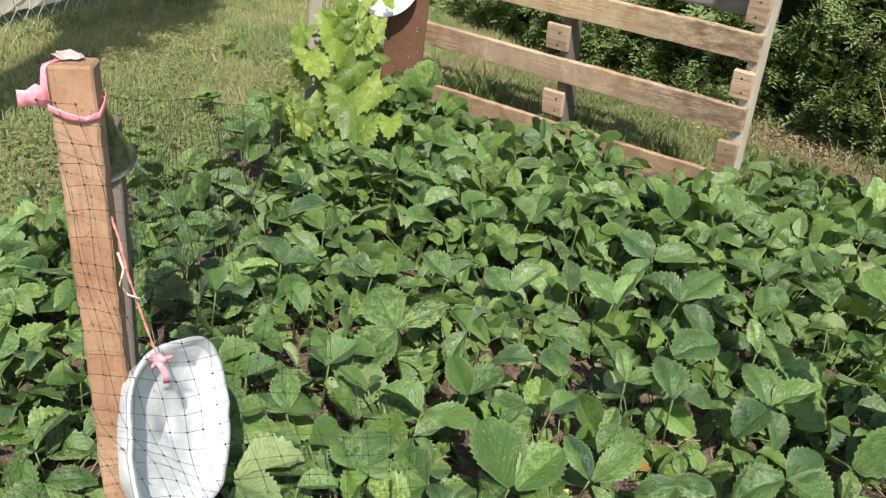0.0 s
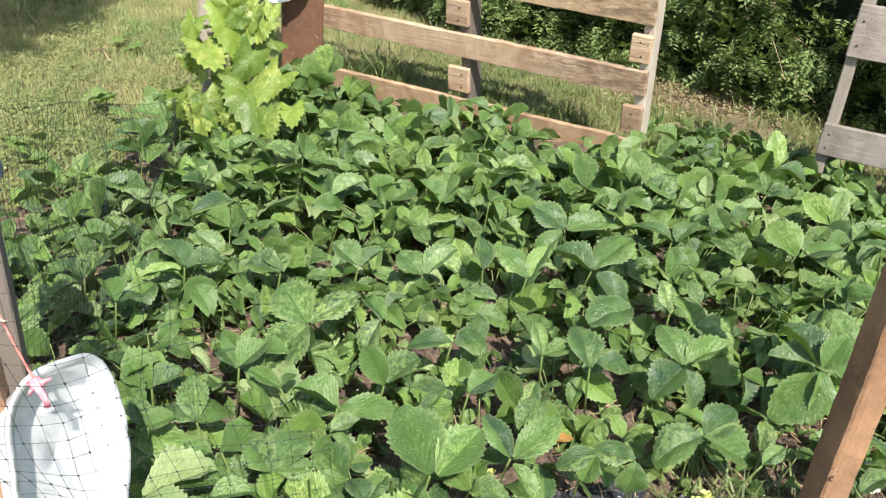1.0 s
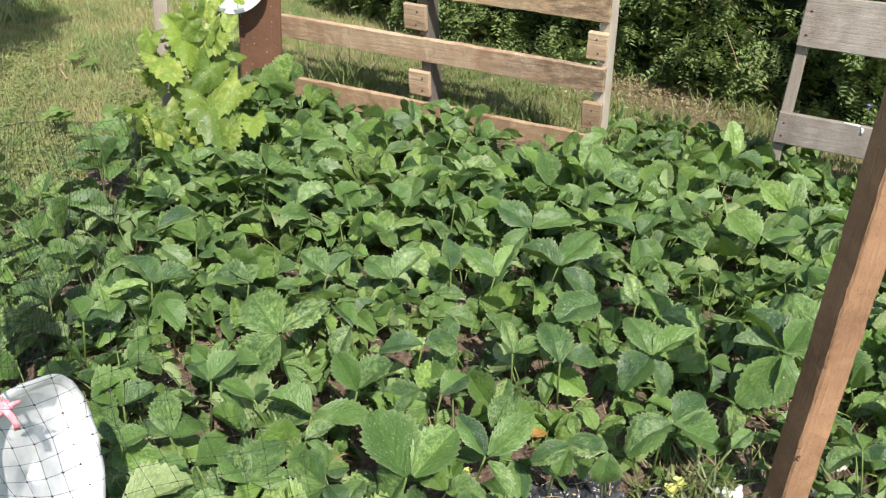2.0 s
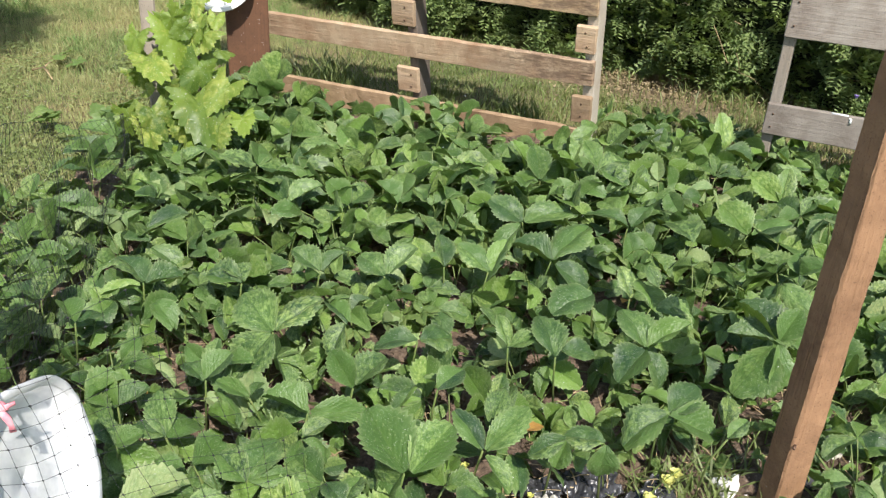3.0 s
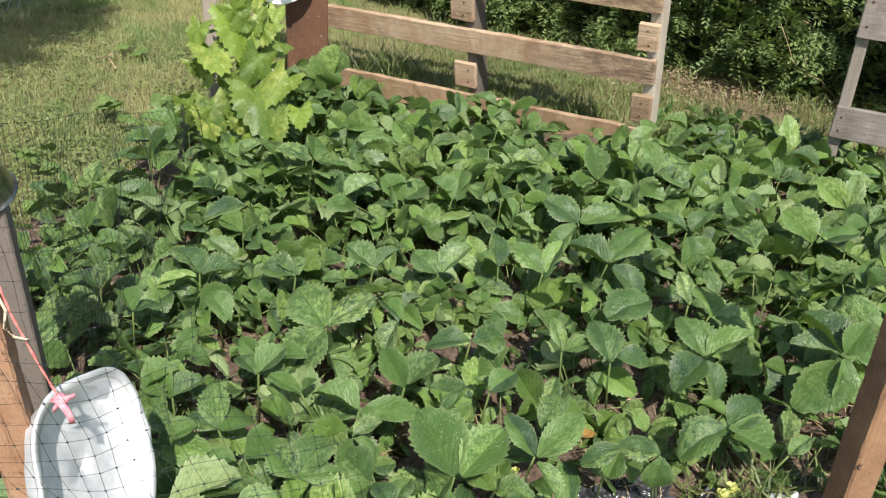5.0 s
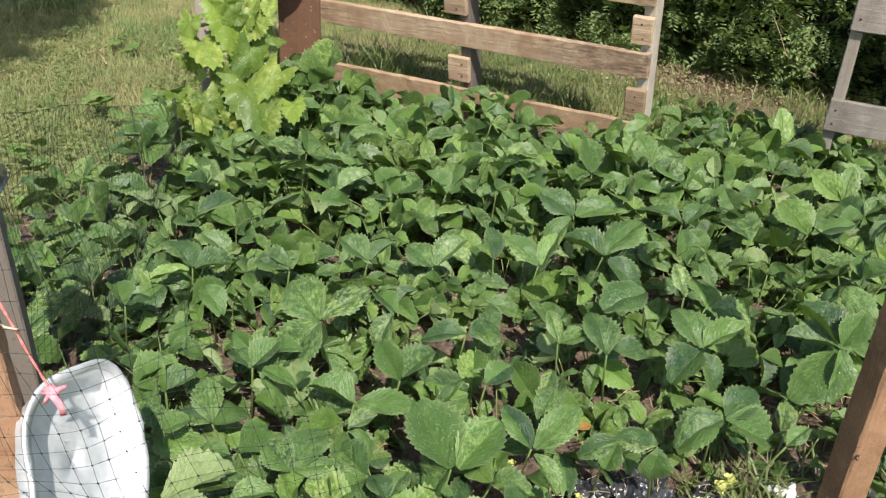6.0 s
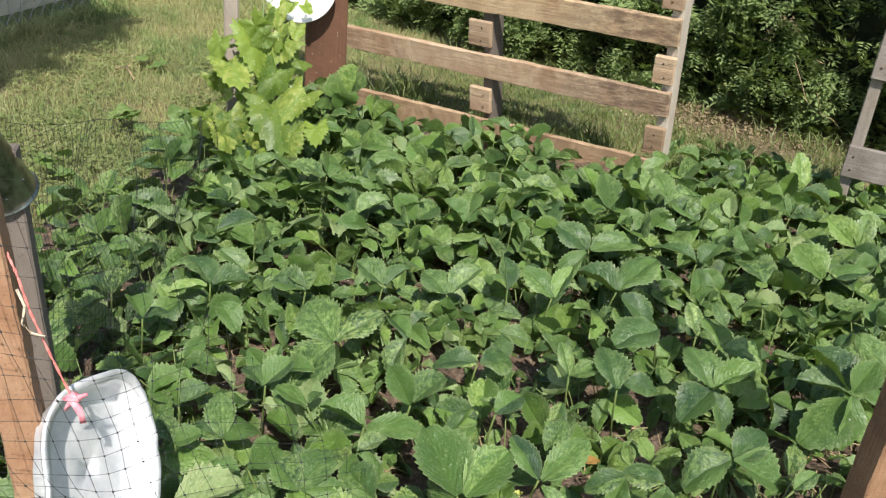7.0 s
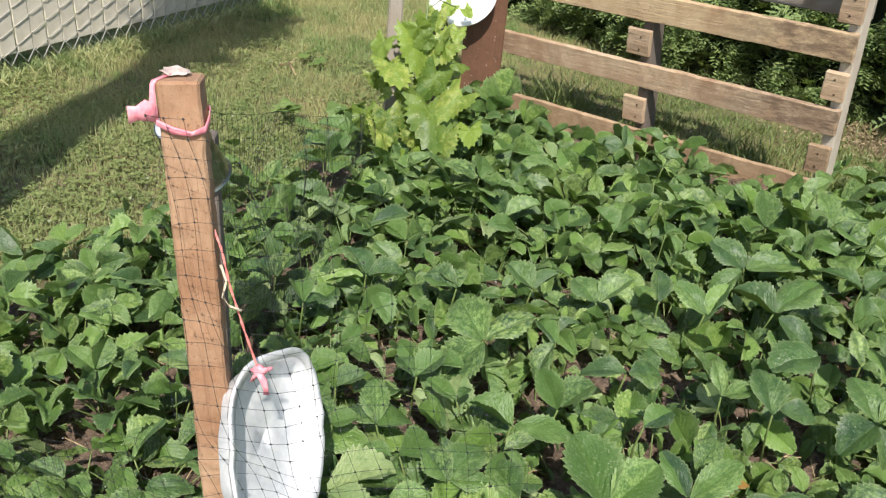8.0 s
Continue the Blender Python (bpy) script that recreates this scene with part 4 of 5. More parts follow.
hero((-0.009, 1.327), (-0.035, 1.292, 0.205, -0.095, 1.319, 0.23, 0.031, -7.0), (-0.032, 1.299, 0.205, -0.014, 1.342, 0.21, 0.025, -3.0))
hero((-0.095, 1.150), (-0.116, 1.125, 0.205, -0.073, 1.179, 0.205, 0.062, 11.0), (-0.129, 1.12, 0.205, -0.189, 1.132, 0.215, 0.041, 4.0))
hero((-0.013, 1.112), (-0.003, 1.079, 0.205, -0.041, 1.068, 0.135, 0.072, 8.0))
hero((0.127, 1.041), (0.123, 1.013, 0.205, 0.151, 1.059, 0.22, 0.048, -10.0), (0.121, 1.011, 0.205, 0.101, 1.054, 0.225, 0.044, 4.0))
hero((-0.137, 1.056), (-0.116, 1.023, 0.205, -0.053, 1.038, 0.21, 0.045, -3.0))
hero((0.213, 1.100), (0.225, 1.072, 0.205, 0.172, 1.165, 0.265, 0.098, -2.0), (0.238, 1.07, 0.205, 0.312, 1.129, 0.255, 0.078, 4.0), (0.221, 1.069, 0.205, 0.178, 1.085, 0.125, 0.084, -6.0))
hero((0.354, 1.140), (0.364, 1.113, 0.205, 0.325, 1.177, 0.245, 0.048, -1.0), (0.369, 1.111, 0.205, 0.453, 1.153, 0.26, 0.058, 9.0), (0.389, 1.174, 0.205, 0.423, 1.221, 0.25, 0.049, 2.0), (0.365, 1.097, 0.205, 0.402, 1.048, 0.165, 0.037, -5.0))
hero((0.286, 1.001), (0.301, 0.967, 0.205, 0.346, 1.018, 0.2, 0.061, -1.0))
hero((0.495, 1.154), (0.515, 1.127, 0.205, 0.447, 1.117, 0.185, 0.041, -7.0), (0.515, 1.12, 0.205, 0.493, 1.103, 0.16, 0.045, 0.0))
hero((0.598, 1.136), (0.579, 1.107, 0.205, 0.516, 1.139, 0.21, 0.056, 0.0), (0.58, 1.102, 0.205, 0.568, 1.079, 0.145, 0.058, -3.0))
hero((0.719, 1.202), (0.718, 1.171, 0.205, 0.629, 1.155, 0.175, 0.082, 6.0), (0.722, 1.167, 0.205, 0.806, 1.15, 0.165, 0.082, 5.0), (0.726, 1.176, 0.205, 0.782, 1.199, 0.25, 0.066, 5.0))
hero((0.302, 1.317), (0.31, 1.284, 0.205, 0.362, 1.315, 0.235, 0.051, 4.0))
hero((0.745, 1.407), (0.749, 1.37, 0.205, 0.682, 1.324, 0.17, 0.077, 2.0), (0.754, 1.365, 0.205, 0.777, 1.31, 0.16, 0.057, -4.0), (0.754, 1.381, 0.205, 0.733, 1.452, 0.265, 0.078, -1.0), (0.759, 1.375, 0.205, 0.842, 1.382, 0.26, 0.075, -11.0))
hero((1.046, 1.406), (1.033, 1.371, 0.195, 0.945, 1.335, 0.105, 0.099, -14.0), (1.04, 1.364, 0.205, 1.024, 1.29, 0.13, 0.056, -6.0), (1.041, 1.38, 0.205, 0.994, 1.469, 0.255, 0.083, 5.0), (1.033, 1.377, 0.205, 0.95, 1.418, 0.205, 0.064, 4.0), (1.05, 1.378, 0.205, 1.094, 1.4, 0.265, 0.062, 5.0))
hero((0.784, 1.129), (0.802, 1.098, 0.205, 0.843, 1.115, 0.23, 0.032, 2.0))
hero((-0.023, 1.534), (0.0, 1.503, 0.205, -0.068, 1.584, 0.265, 0.101, -10.0), (0.007, 1.503, 0.205, 0.094, 1.557, 0.26, 0.084, -7.0), (-0.001, 1.493, 0.205, -0.076, 1.422, 0.155, 0.091, -8.0))
hero((0.136, 1.336), (0.153, 1.304, 0.205, 0.116, 1.358, 0.255, 0.054, -9.0), (0.159, 1.31, 0.205, 0.218, 1.352, 0.24, 0.058, 1.0))
hero((0.159, 1.560), (0.147, 1.52, 0.205, 0.106, 1.466, 0.16, 0.06, 11.0))
hero((0.281, 1.478), (0.291, 1.444, 0.205, 0.205, 1.458, 0.21, 0.058, 1.0), (0.297, 1.443, 0.205, 0.37, 1.471, 0.2, 0.07, 5.0))
hero((0.490, 1.440), (0.471, 1.406, 0.205, 0.465, 1.457, 0.255, 0.043, 10.0), (0.476, 1.407, 0.205, 0.533, 1.412, 0.225, 0.039, 8.0))
hero((0.583, 1.404), (0.56, 1.367, 0.205, 0.549, 1.445, 0.265, 0.074, 0.0), (0.579, 1.385, 0.205, 0.646, 1.375, 0.21, 0.051, 8.0))
hero((0.739, 1.628), (0.708, 1.592, 0.205, 0.601, 1.55, 0.2, 0.106, 4.0))
hero((0.648, 1.805), (0.658, 1.768, 0.195, 0.575, 1.826, 0.225, 0.076, 3.0), (0.665, 1.774, 0.195, 0.775, 1.864, 0.255, 0.09, -3.0), (0.666, 1.751, 0.196, 0.737, 1.683, 0.161, 0.075, 1.0))
hero((0.679, 2.052), (0.644, 2.012, 0.181, 0.564, 2.064, 0.231, 0.087, -7.0), (0.649, 2.008, 0.181, 0.766, 2.004, 0.236, 0.08, 5.0), (0.635, 1.994, 0.182, 0.549, 1.953, 0.112, 0.073, 7.0))
hero((0.927, 1.979), (0.919, 1.951, 0.183, 0.841, 2.016, 0.228, 0.068, 8.0), (0.911, 1.919, 0.185, 0.924, 1.852, 0.11, 0.071, 1.0), (0.934, 1.954, 0.183, 0.972, 1.976, 0.243, 0.062, -10.0))
hero((0.811, 1.605), (0.787, 1.569, 0.205, 0.782, 1.615, 0.265, 0.057, 10.0))
hero((1.068, 1.889), (1.059, 1.848, 0.189, 1.037, 1.95, 0.229, 0.099, 0.0))
hero((1.220, 1.920), (1.231, 1.885, 0.186, 1.19, 1.977, 0.236, 0.097, -7.0), (1.241, 1.88, 0.186, 1.333, 1.863, 0.236, 0.087, -8.0))
hero((0.808, 1.559), (0.82, 1.526, 0.205, 0.856, 1.626, 0.22, 0.092, 9.0), (0.831, 1.521, 0.205, 0.914, 1.497, 0.21, 0.062, 3.0))
hero((0.482, 1.753), (0.492, 1.722, 0.199, 0.431, 1.78, 0.249, 0.067, -2.0), (0.502, 1.721, 0.199, 0.542, 1.767, 0.259, 0.053, -11.0))
hero((0.404, 1.795), (0.392, 1.757, 0.197, 0.389, 1.81, 0.257, 0.053, 6.0))
hero((0.279, 1.754), (0.246, 1.72, 0.2, 0.196, 1.781, 0.23, 0.074, -1.0), (0.258, 1.725, 0.2, 0.321, 1.765, 0.255, 0.074, -5.0), (0.246, 1.706, 0.201, 0.245, 1.708, 0.131, 0.063, 4.0))
hero((0.077, 1.781), (0.099, 1.753, 0.199, 0.04, 1.79, 0.244, 0.064, -2.0), (0.098, 1.735, 0.2, 0.062, 1.758, 0.17, 0.041, -10.0), (0.107, 1.752, 0.199, 0.153, 1.779, 0.239, 0.058, -11.0))
hero((-0.312, 1.757), (-0.291, 1.728, 0.203, -0.34, 1.791, 0.253, 0.081, 11.0), (-0.284, 1.719, 0.203, -0.206, 1.75, 0.208, 0.058, 1.0), (-0.294, 1.709, 0.204, -0.379, 1.696, 0.194, 0.047, 8.0))
hero((-0.243, 1.667), (-0.252, 1.636, 0.205, -0.207, 1.579, 0.2, 0.061, -6.0))
hero((-0.428, 1.604), (-0.4, 1.571, 0.205, -0.433, 1.626, 0.23, 0.058, 9.0), (-0.392, 1.57, 0.205, -0.358, 1.621, 0.2, 0.055, -4.0))
hero((-0.519, 1.699), (-0.491, 1.667, 0.205, -0.565, 1.731, 0.23, 0.089, 9.0), (-0.484, 1.666, 0.205, -0.47, 1.753, 0.22, 0.075, -5.0), (-0.497, 1.644, 0.205, -0.56, 1.633, 0.17, 0.064, 6.0))
hero((-0.607, 2.007), (-0.617, 1.971, 0.189, -0.655, 1.987, 0.229, 0.035, 5.0), (-0.609, 1.971, 0.189, -0.59, 2.014, 0.244, 0.039, 8.0))
hero((-0.099, 1.745), (-0.076, 1.708, 0.203, -0.154, 1.739, 0.218, 0.074, -3.0), (-0.071, 1.714, 0.203, -0.105, 1.775, 0.233, 0.066, 5.0))
hero((0.036, 2.219), (0.011, 2.178, 0.175, -0.047, 2.245, 0.215, 0.083, -4.0), (0.023, 2.185, 0.175, 0.109, 2.217, 0.22, 0.073, -2.0))
hero((0.204, 2.208), (0.184, 2.158, 0.175, 0.128, 2.199, 0.23, 0.073, -8.0), (0.193, 2.166, 0.175, 0.251, 2.21, 0.205, 0.07, 9.0))
hero((0.302, 2.199), (0.318, 2.157, 0.175, 0.268, 2.222, 0.225, 0.083, 11.0), (0.328, 2.177, 0.174, 0.358, 2.29, 0.234, 0.074, -3.0))
hero((0.451, 2.192), (0.419, 2.142, 0.175, 0.491, 2.16, 0.22, 0.073, -6.0), (0.413, 2.135, 0.176, 0.373, 2.167, 0.221, 0.059, 8.0))
hero((1.093, 2.819), (1.04, 2.743, 0.15, 1.085, 2.785, 0.19, 0.064, 5.0), (0.948, 2.589, 0.155, 1.028, 2.621, 0.215, 0.069, 0.0), (0.938, 2.59, 0.155, 0.828, 2.606, 0.135, 0.053, -5.0))
hero((1.470, 2.645), (1.473, 2.583, 0.155, 1.523, 2.684, 0.215, 0.1, 9.0))
hero((1.178, 2.185), (1.143, 2.136, 0.173, 1.078, 2.168, 0.178, 0.065, -7.0), (1.159, 2.152, 0.173, 1.234, 2.147, 0.173, 0.065, 8.0))
hero((1.43, 2.47), (1.42, 2.45, 0.2, 1.412, 2.475, 0.315, 0.078, 1.0), (1.425, 2.447, 0.2, 1.515, 2.415, 0.17, 0.06, 3.0), (1.415, 2.45, 0.2, 1.33, 2.44, 0.21, 0.06, -4.0))

pale_blade = SINGLES[2].copy()
pale_blade.materials.clear()
pale_blade.materials.append(PALE_LEAF)
hero((-0.17, 1.06), (-0.214, 1.015, 0.215, -0.115, 1.08, 0.22, 0.068, -2.0), (-0.21, 1.01, 0.213, -0.135, 0.99, 0.2, 0.05, 4.0), pale=pale_blade)

random.seed(11)
BARE = [(0.09, 1.26), (-0.3, 1.65), (0.325, 1.575), (0.415, 1.425), (0.546, 1.36), (0.216, 1.49), (0.1, 1.767), (-0.022, 1.595), (1.096, 1.775), (0.52, 1.8)]
y = 0.72
row = 0
while y < 3.45:
    x = -1.3 + (row % 2) * 0.1
    while x < 2.4:
        px, py = x + rnd(-0.06, 0.06), y + rnd(-0.06, 0.06)
        near = py < 2.05 and px < 1.35
        clear = all((px - q) ** 2 + (py - r) ** 2 > 0.009 for q, r in BARE)
        gap = 0.5 < px < 1.15 and 1.25 < py < 1.95
        edge = in_poly(px, py + 0.36, BED) and in_poly(px + 0.15, py + 0.3, BED)
        if in_poly(px, py + (0.17 if px < 1.15 else 0.02), BED) and in_poly(px - 0.1, py + 0.05, BED) and not (0.35 < px < 1.0 and py < 1.2) and not (0.6 < px < 1.0 and py < 1.3) and not (px > 0.95 and py < 1.05):
            tall = 0.15 if near and px > -0.6 else (0.175 if py < 2.4 else 0.15) if edge else 0.14 if px > 1.15 else 0.115
            if py > 2.6 and 0.7 < px < 1.2:
                strawberry(px, py, 7, 0.06, 0.8, 0.13)
            elif not clear:
                strawberry(px, py, 5, 0.09, 0.6, 0.1)
            elif gap:
                strawberry(px, py, random.randint(9, 12), random.choice((0.09, 0.17)) * rnd(0.8, 1.2), 0.8, 0.14)
            else:
                strawberry(px, py, random.randint(8, 11), tall * rnd(0.8, 1.15) * (1 + (0.45 if py < 2.4 else 0.1) * noise.noise(Vector((px * 4.5, py * 4.5, 3)))), 0.97 if near else 1.18 if edge else 1.05, 0.15)
        x += 0.2
    y += 0.19
    row += 1


# small young plants under the canopy
random.seed(83)
for _ in range(95):
    x, y = rnd(-1.0, 1.5), rnd(1.05, 2.5)
    if in_poly(x, y + 0.1, BED) and all((x - q) ** 2 + (y - r) ** 2 > 0.003 for q, r in BARE) and not (0.4 < x < 1.2 and y < 1.4):
        strawberry(x, y, 6, 0.075 * rnd(0.7, 1.3), 0.6, 0.09)


# tall dark leaves at the foot of the brown post
random.seed(61)
strawberry(-0.1, 2.86, 9, 0.31, 1.15, 0.1)
strawberry(0.0, 2.9, 8, 0.26, 1.1, 0.12)
strawberry(-0.14, 2.75, 7, 0.25, 1.0, 0.1)


# ---- bird netting ----
def netting():
    verts, faces = [], []
    step = 0.025

    def at(i, j):
        x, z = -0.95 + i * step, j * step
        x, z = x - 0.2 * (z - 0.45), z + 0.16 * (x + 0.3)
        y = 0.79 + 0.044 * min(1, max(0, (z - 0.6) / 0.15)) + 0.45 * max(0, -0.36 - x) + 0.02 * noise.noise(Vector((x * 6, z * 6, 2)))
        w = noise.noise_vector(Vector((x * 7, z * 7, 0.3))) * 0.03
        return Vector((x + w.x, y + 0.3 * w.y, z + w.z))

    def here(i, j):
        x, z = -0.95 + i * step, j * step
        x, z = x - 0.2 * (z - 0.45), z + 0.16 * (x + 0.3)
        return -0.02 < z < (0.905 - 1.05 * max(0, x + 0.3)) if x > -0.36 else -0.02 < z < 0.5 - 0.5 * (-0.36 - x)

    for i in range(56):
        for j in range(42):
            if not here(i, j):
                continue
            p = at(i, j)
            for q, ok in ((at(i + 1, j), here(i + 1, j)), (at(i, j + 1), here(i, j + 1))):
                if ok:
                    n = len(verts)
                    v, f = tube([p, q], 0.0003, 3)
                    verts += v
                    faces += [tuple(k + n for k in t) for t in f]
            n = len(verts)
            r = rnd(0.0008, 0.0014)
            verts += [p + Vector((o[0] * 1.5, o[1], o[2] * 1.5)) * r for o in ((1, 0, 0), (-1, 0, 0), (0, 1, 0), (0, -1, 0), (0, 0, 1), (0, 0, -1))]
            faces += [tuple(k + n for k in t) for t in ((0, 2, 4), (2, 1, 4), (1, 3, 4), (3, 0, 4), (2, 0, 5), (1, 2, 5), (3, 1, 5), (0, 3, 5))]
    return mesh_of("bird_netting", verts, faces, NET, smooth=False)


thing("bird_netting", "fine black plastic bird netting hung over the stake", "netting", kind="stuff", data=netting())


def side_netting():
    """Netting that falls from the can to the foot of the vine."""
    verts, faces = [], []
    step = 0.02

    def top(y):
        return 0.742 - 0.335 * (y - 1.23) + 0.02 * noise.noise(Vector((y * 5, 0, 1)))

    def at(i, j):
        y, z = 1.235 + i * step, j * step
        w = noise.noise_vector(Vector((1.7, y * 5, z * 5))) * 0.025
        return Vector((-0.455 + 0.02 * (y - 1.2) + 1.6 * w.x - 0.1 * max(0, 0.25 - z), y + w.y, min(z, top(y)) + w.z * 0.5))

    for i in range(80):
        for j in range(4, 40):
            if j * step > top(1.235 + i * step) + step:
                continue
            p = at(i, j)
            for q in (at(i + 1, j), at(i, j + 1)):
                v, f = tube([p, q], 0.00042, 3)
                n = len(verts)
                verts += v
                faces += [tuple(k + n for k in t) for t in f]
    return mesh_of("bird_netting", verts, faces, NET, smooth=False)


thing("bird_netting", "loose black bird netting draped from the can to the vine", "netting", kind="stuff", data=side_netting())


# ---- small things ----
def clod(name, label, category, place, size, material, squash, seed, rough=0.5):
    bm = bmesh.new()
    bmesh.ops.create_icosphere(bm, subdivisions=3, radius=1)
    for v in bm.verts:
        v.co *= 1 + rough * noise.noise(v.co * 1.3 + Vector((seed, 0, 0))) + 0.3 * rough * noise.noise(v.co * 4 + Vector((0, seed, 0)))
        v.co = Vector((v.co.x * squash[0], v.co.y * squash[1], v.co.z * squash[2])) * size
    return thing(name, label, category, Matrix.Translation(place), data=bm_mesh(name, bm, material, rough < 0.4))


clod("stone", "pale white stone half covered with soil", "stone", (0.862, 1.135, 0.045), 0.029, STONE, (1.1, 0.8, 0.75), 3, 0.6)
clod("soil_clod", "brown crumbling clod of garden soil", "soil", (0.893, 1.13, 0.045), 0.034, SOIL, (1, 0.8, 0.8), 5, 0.7)
clod("soil_clod", "brown crumbling clod of garden soil", "soil", (0.33, 1.585, 0.05), 0.05, SOIL, (1.2, 0.9, 0.6), 7, 0.6)
clod("soil_clod", "brown crumbling clod of garden soil", "soil", (0.42, 1.435, 0.045), 0.045, SOIL, (1.2, 0.9, 0.6), 9, 0.6)
clod("soil_clod", "brown crumbling clod of garden soil", "soil", (0.55, 1.36, 0.045), 0.035, SOIL, (1.1, 0.9, 0.7), 11, 0.6)
clod("dark_pebble", "smooth dark grey pebble on the soil", "stone", (1.015, 1.14, 0.045), 0.028, FILM, (1, 0.9, 0.8), 13, 0.2)


def tuft(x, y, count, high, spread, seed, material=None):
    random.seed(seed)
    verts, faces = [], []
    for _ in range(count):
        px, py = x + random.gauss(0, spread), y + random.gauss(0, spread)
        a, h, w = rnd(0, 6.283), rnd(0.5, 1) * high, rnd(0.0014, 0.003)
        lean, da = h * rnd(0.2, 0.9), rnd(0, 6.283)
        dx, dy = math.cos(a) * w, math.sin(a) * w
        k = len(verts)
        for i, q in enumerate((0, 0.35, 0.7)):
            ox, oy = math.cos(da) * lean * q * q, math.sin(da) * lean * q * q
            verts += [(px - dx + ox, py - dy + oy, h * (q - 0.12 * q * q)), (px + dx + ox, py + dy + oy, h * (q - 0.12 * q * q))]
        verts.append((px + math.cos(da) * lean, py + math.sin(da) * lean, h * 0.85))
        faces += [(k, k + 1, k + 3, k + 2), (k + 2, k + 3, k + 5, k + 4), (k + 4, k + 5, k + 6)]
    thing("grass_tuft", "tuft of longer green grass blades", "grass", kind="stuff", data=mesh_of("grass_tuft", verts, faces, material or TUFT, smooth=False))


def film_scrap(place, lx, ly, yaw, seed, material):
    bm = bmesh.new()
    bmesh.ops.create_grid(bm, x_segments=42, y_segments=30, size=0.5)
    for v in bm.verts:
        q = Vector((v.co.x * lx, v.co.y * ly, 0))
        e = 1 + 0.35 * noise.noise(Vector((v.co.x * 3, v.co.y * 3, seed)))
        q.x, q.y = q.x * e, q.y * e
        q.z = 0.02 * abs(noise.noise(q * 28 + Vector((seed, 0, 0)))) + 0.018 * abs(noise.noise(q * 75 + Vector((0, seed, 0)))) - 0.006
        v.co = q
    ob = thing("plastic_scrap", "crumpled shiny dark plastic film on the soil", "plastic film", Matrix.Translation(place) @ pose(0, 0, 0, 8, 0, yaw), data=bm_mesh("plastic_scrap", bm, material, True))
    ob.modifiers.new("thick", "SOLIDIFY").thickness = 0.0006


film_scrap((1.1, 1.21, 0.06), 0.07, 0.05, 25, 15, WIRE)
clod("stone", "small white stone on the soil beside the stake", "stone", (1.15, 1.24, 0.055), 0.014, STONE, (1.1, 0.8, 0.75), 6, 0.5)
film_scrap((0.59, 1.165, 0.05), 0.11, 0.07, 10, 2, FILM)
film_scrap((0.49, 1.165, 0.05), 0.09, 0.05, -20, 5, FILM)
film_scrap((0.69, 1.117, 0.05), 0.1, 0.06, 35, 8, FILM)
film_scrap((0.5, 1.13, 0.05), 0.05, 0.025, -15, 11, WIRE)


def straw_heap(place, count, spread, seed, label):
    random.seed(seed)
    verts, faces = [], []
    for _ in range(count):
        a, ln = rnd(0, 6.283), rnd(0.015, 0.05)
        p = Vector(place) + Vector((random.gauss(0, spread), random.gauss(0, spread), rnd(0.0, 0.018)))
        d = Vector((math.cos(a), math.sin(a), rnd(-0.2, 0.3))) * ln
        n = len(verts)
        v, f = tube([p - d / 2, p + Vector((0, 0, 0.004)), p + d / 2], rnd(0.0006, 0.0013), 4)
        verts += v
        faces += [tuple(i + n for i in q) for q in f]
    thing("straw", label, "straw", kind="stuff", data=mesh_of("straw", verts, faces, STRAW))


random.seed(91)
for x, y in ((1.12, 1.2), (1.25, 1.1), (0.93, 1.22), (1.3, 1.32), (1.05, 1.38), (0.75, 1.3), (0.98, 1.0), (1.18, 1.0), (0.85, 1.3), (0.6, 1.25), (0.42, 1.08)):
    strawberry(x, y, 6, 0.085, 0.65, 0.085)
tuft(0.9, 1.16, 140, 0.1, 0.07, 31)
tuft(1.15, 1.28, 90, 0.1, 0.07, 32)
tuft(0.6, 1.17, 60, 0.07, 0.06, 33)
tuft(0.72, 1.3, 60, 0.11, 0.04, 34)
straw_heap((0.09, 1.265, 0.05), 70, 0.018, 3, "small heap of dry pale straw on the soil")
for k, (x, y) in enumerate(((-0.27, 1.66), (0.5, 1.25), (0.75, 1.25), (0.3, 1.45), (1.0, 1.3), (0.62, 1.75), (1.35, 1.8), (-0.4, 1.9), (0.9, 1.6))):
    straw_heap((x, y, 0.05), 40, 0.06, 20 + k, "dry pale straw scattered on the soil")


def flower(place, radius, material, seed, kind="yellow"):
    random.seed(seed)
    f = thing("flower", f"small {kind} flower on a thin green stalk", "flower", Matrix.Translation(place))
    for k in range(9):
        a = k * 40 + rnd(-8, 8)
        verts, faces, _ = leaflet(radius * 0.8, radius * 0.6, 0.3, -0.25, 0, 0, radius * 0.06, seed + k, 6, 1)
        part("petal", mesh_of("petal", verts, faces, material), f, m=pose(0, 0, 0, rnd(15, 55), 0, a))
    knot_ball("centre", radius * 0.25, material, f, (0, 0, 0.001), (1, 1, 0.6), seed)
    part("stalk", tube_mesh("stalk", [(0, 0, 0), (0.004, 0.004, -0.03), (0.004, 0.008, -place[2] + 0.02)], 0.0012, STEM, 5), f)


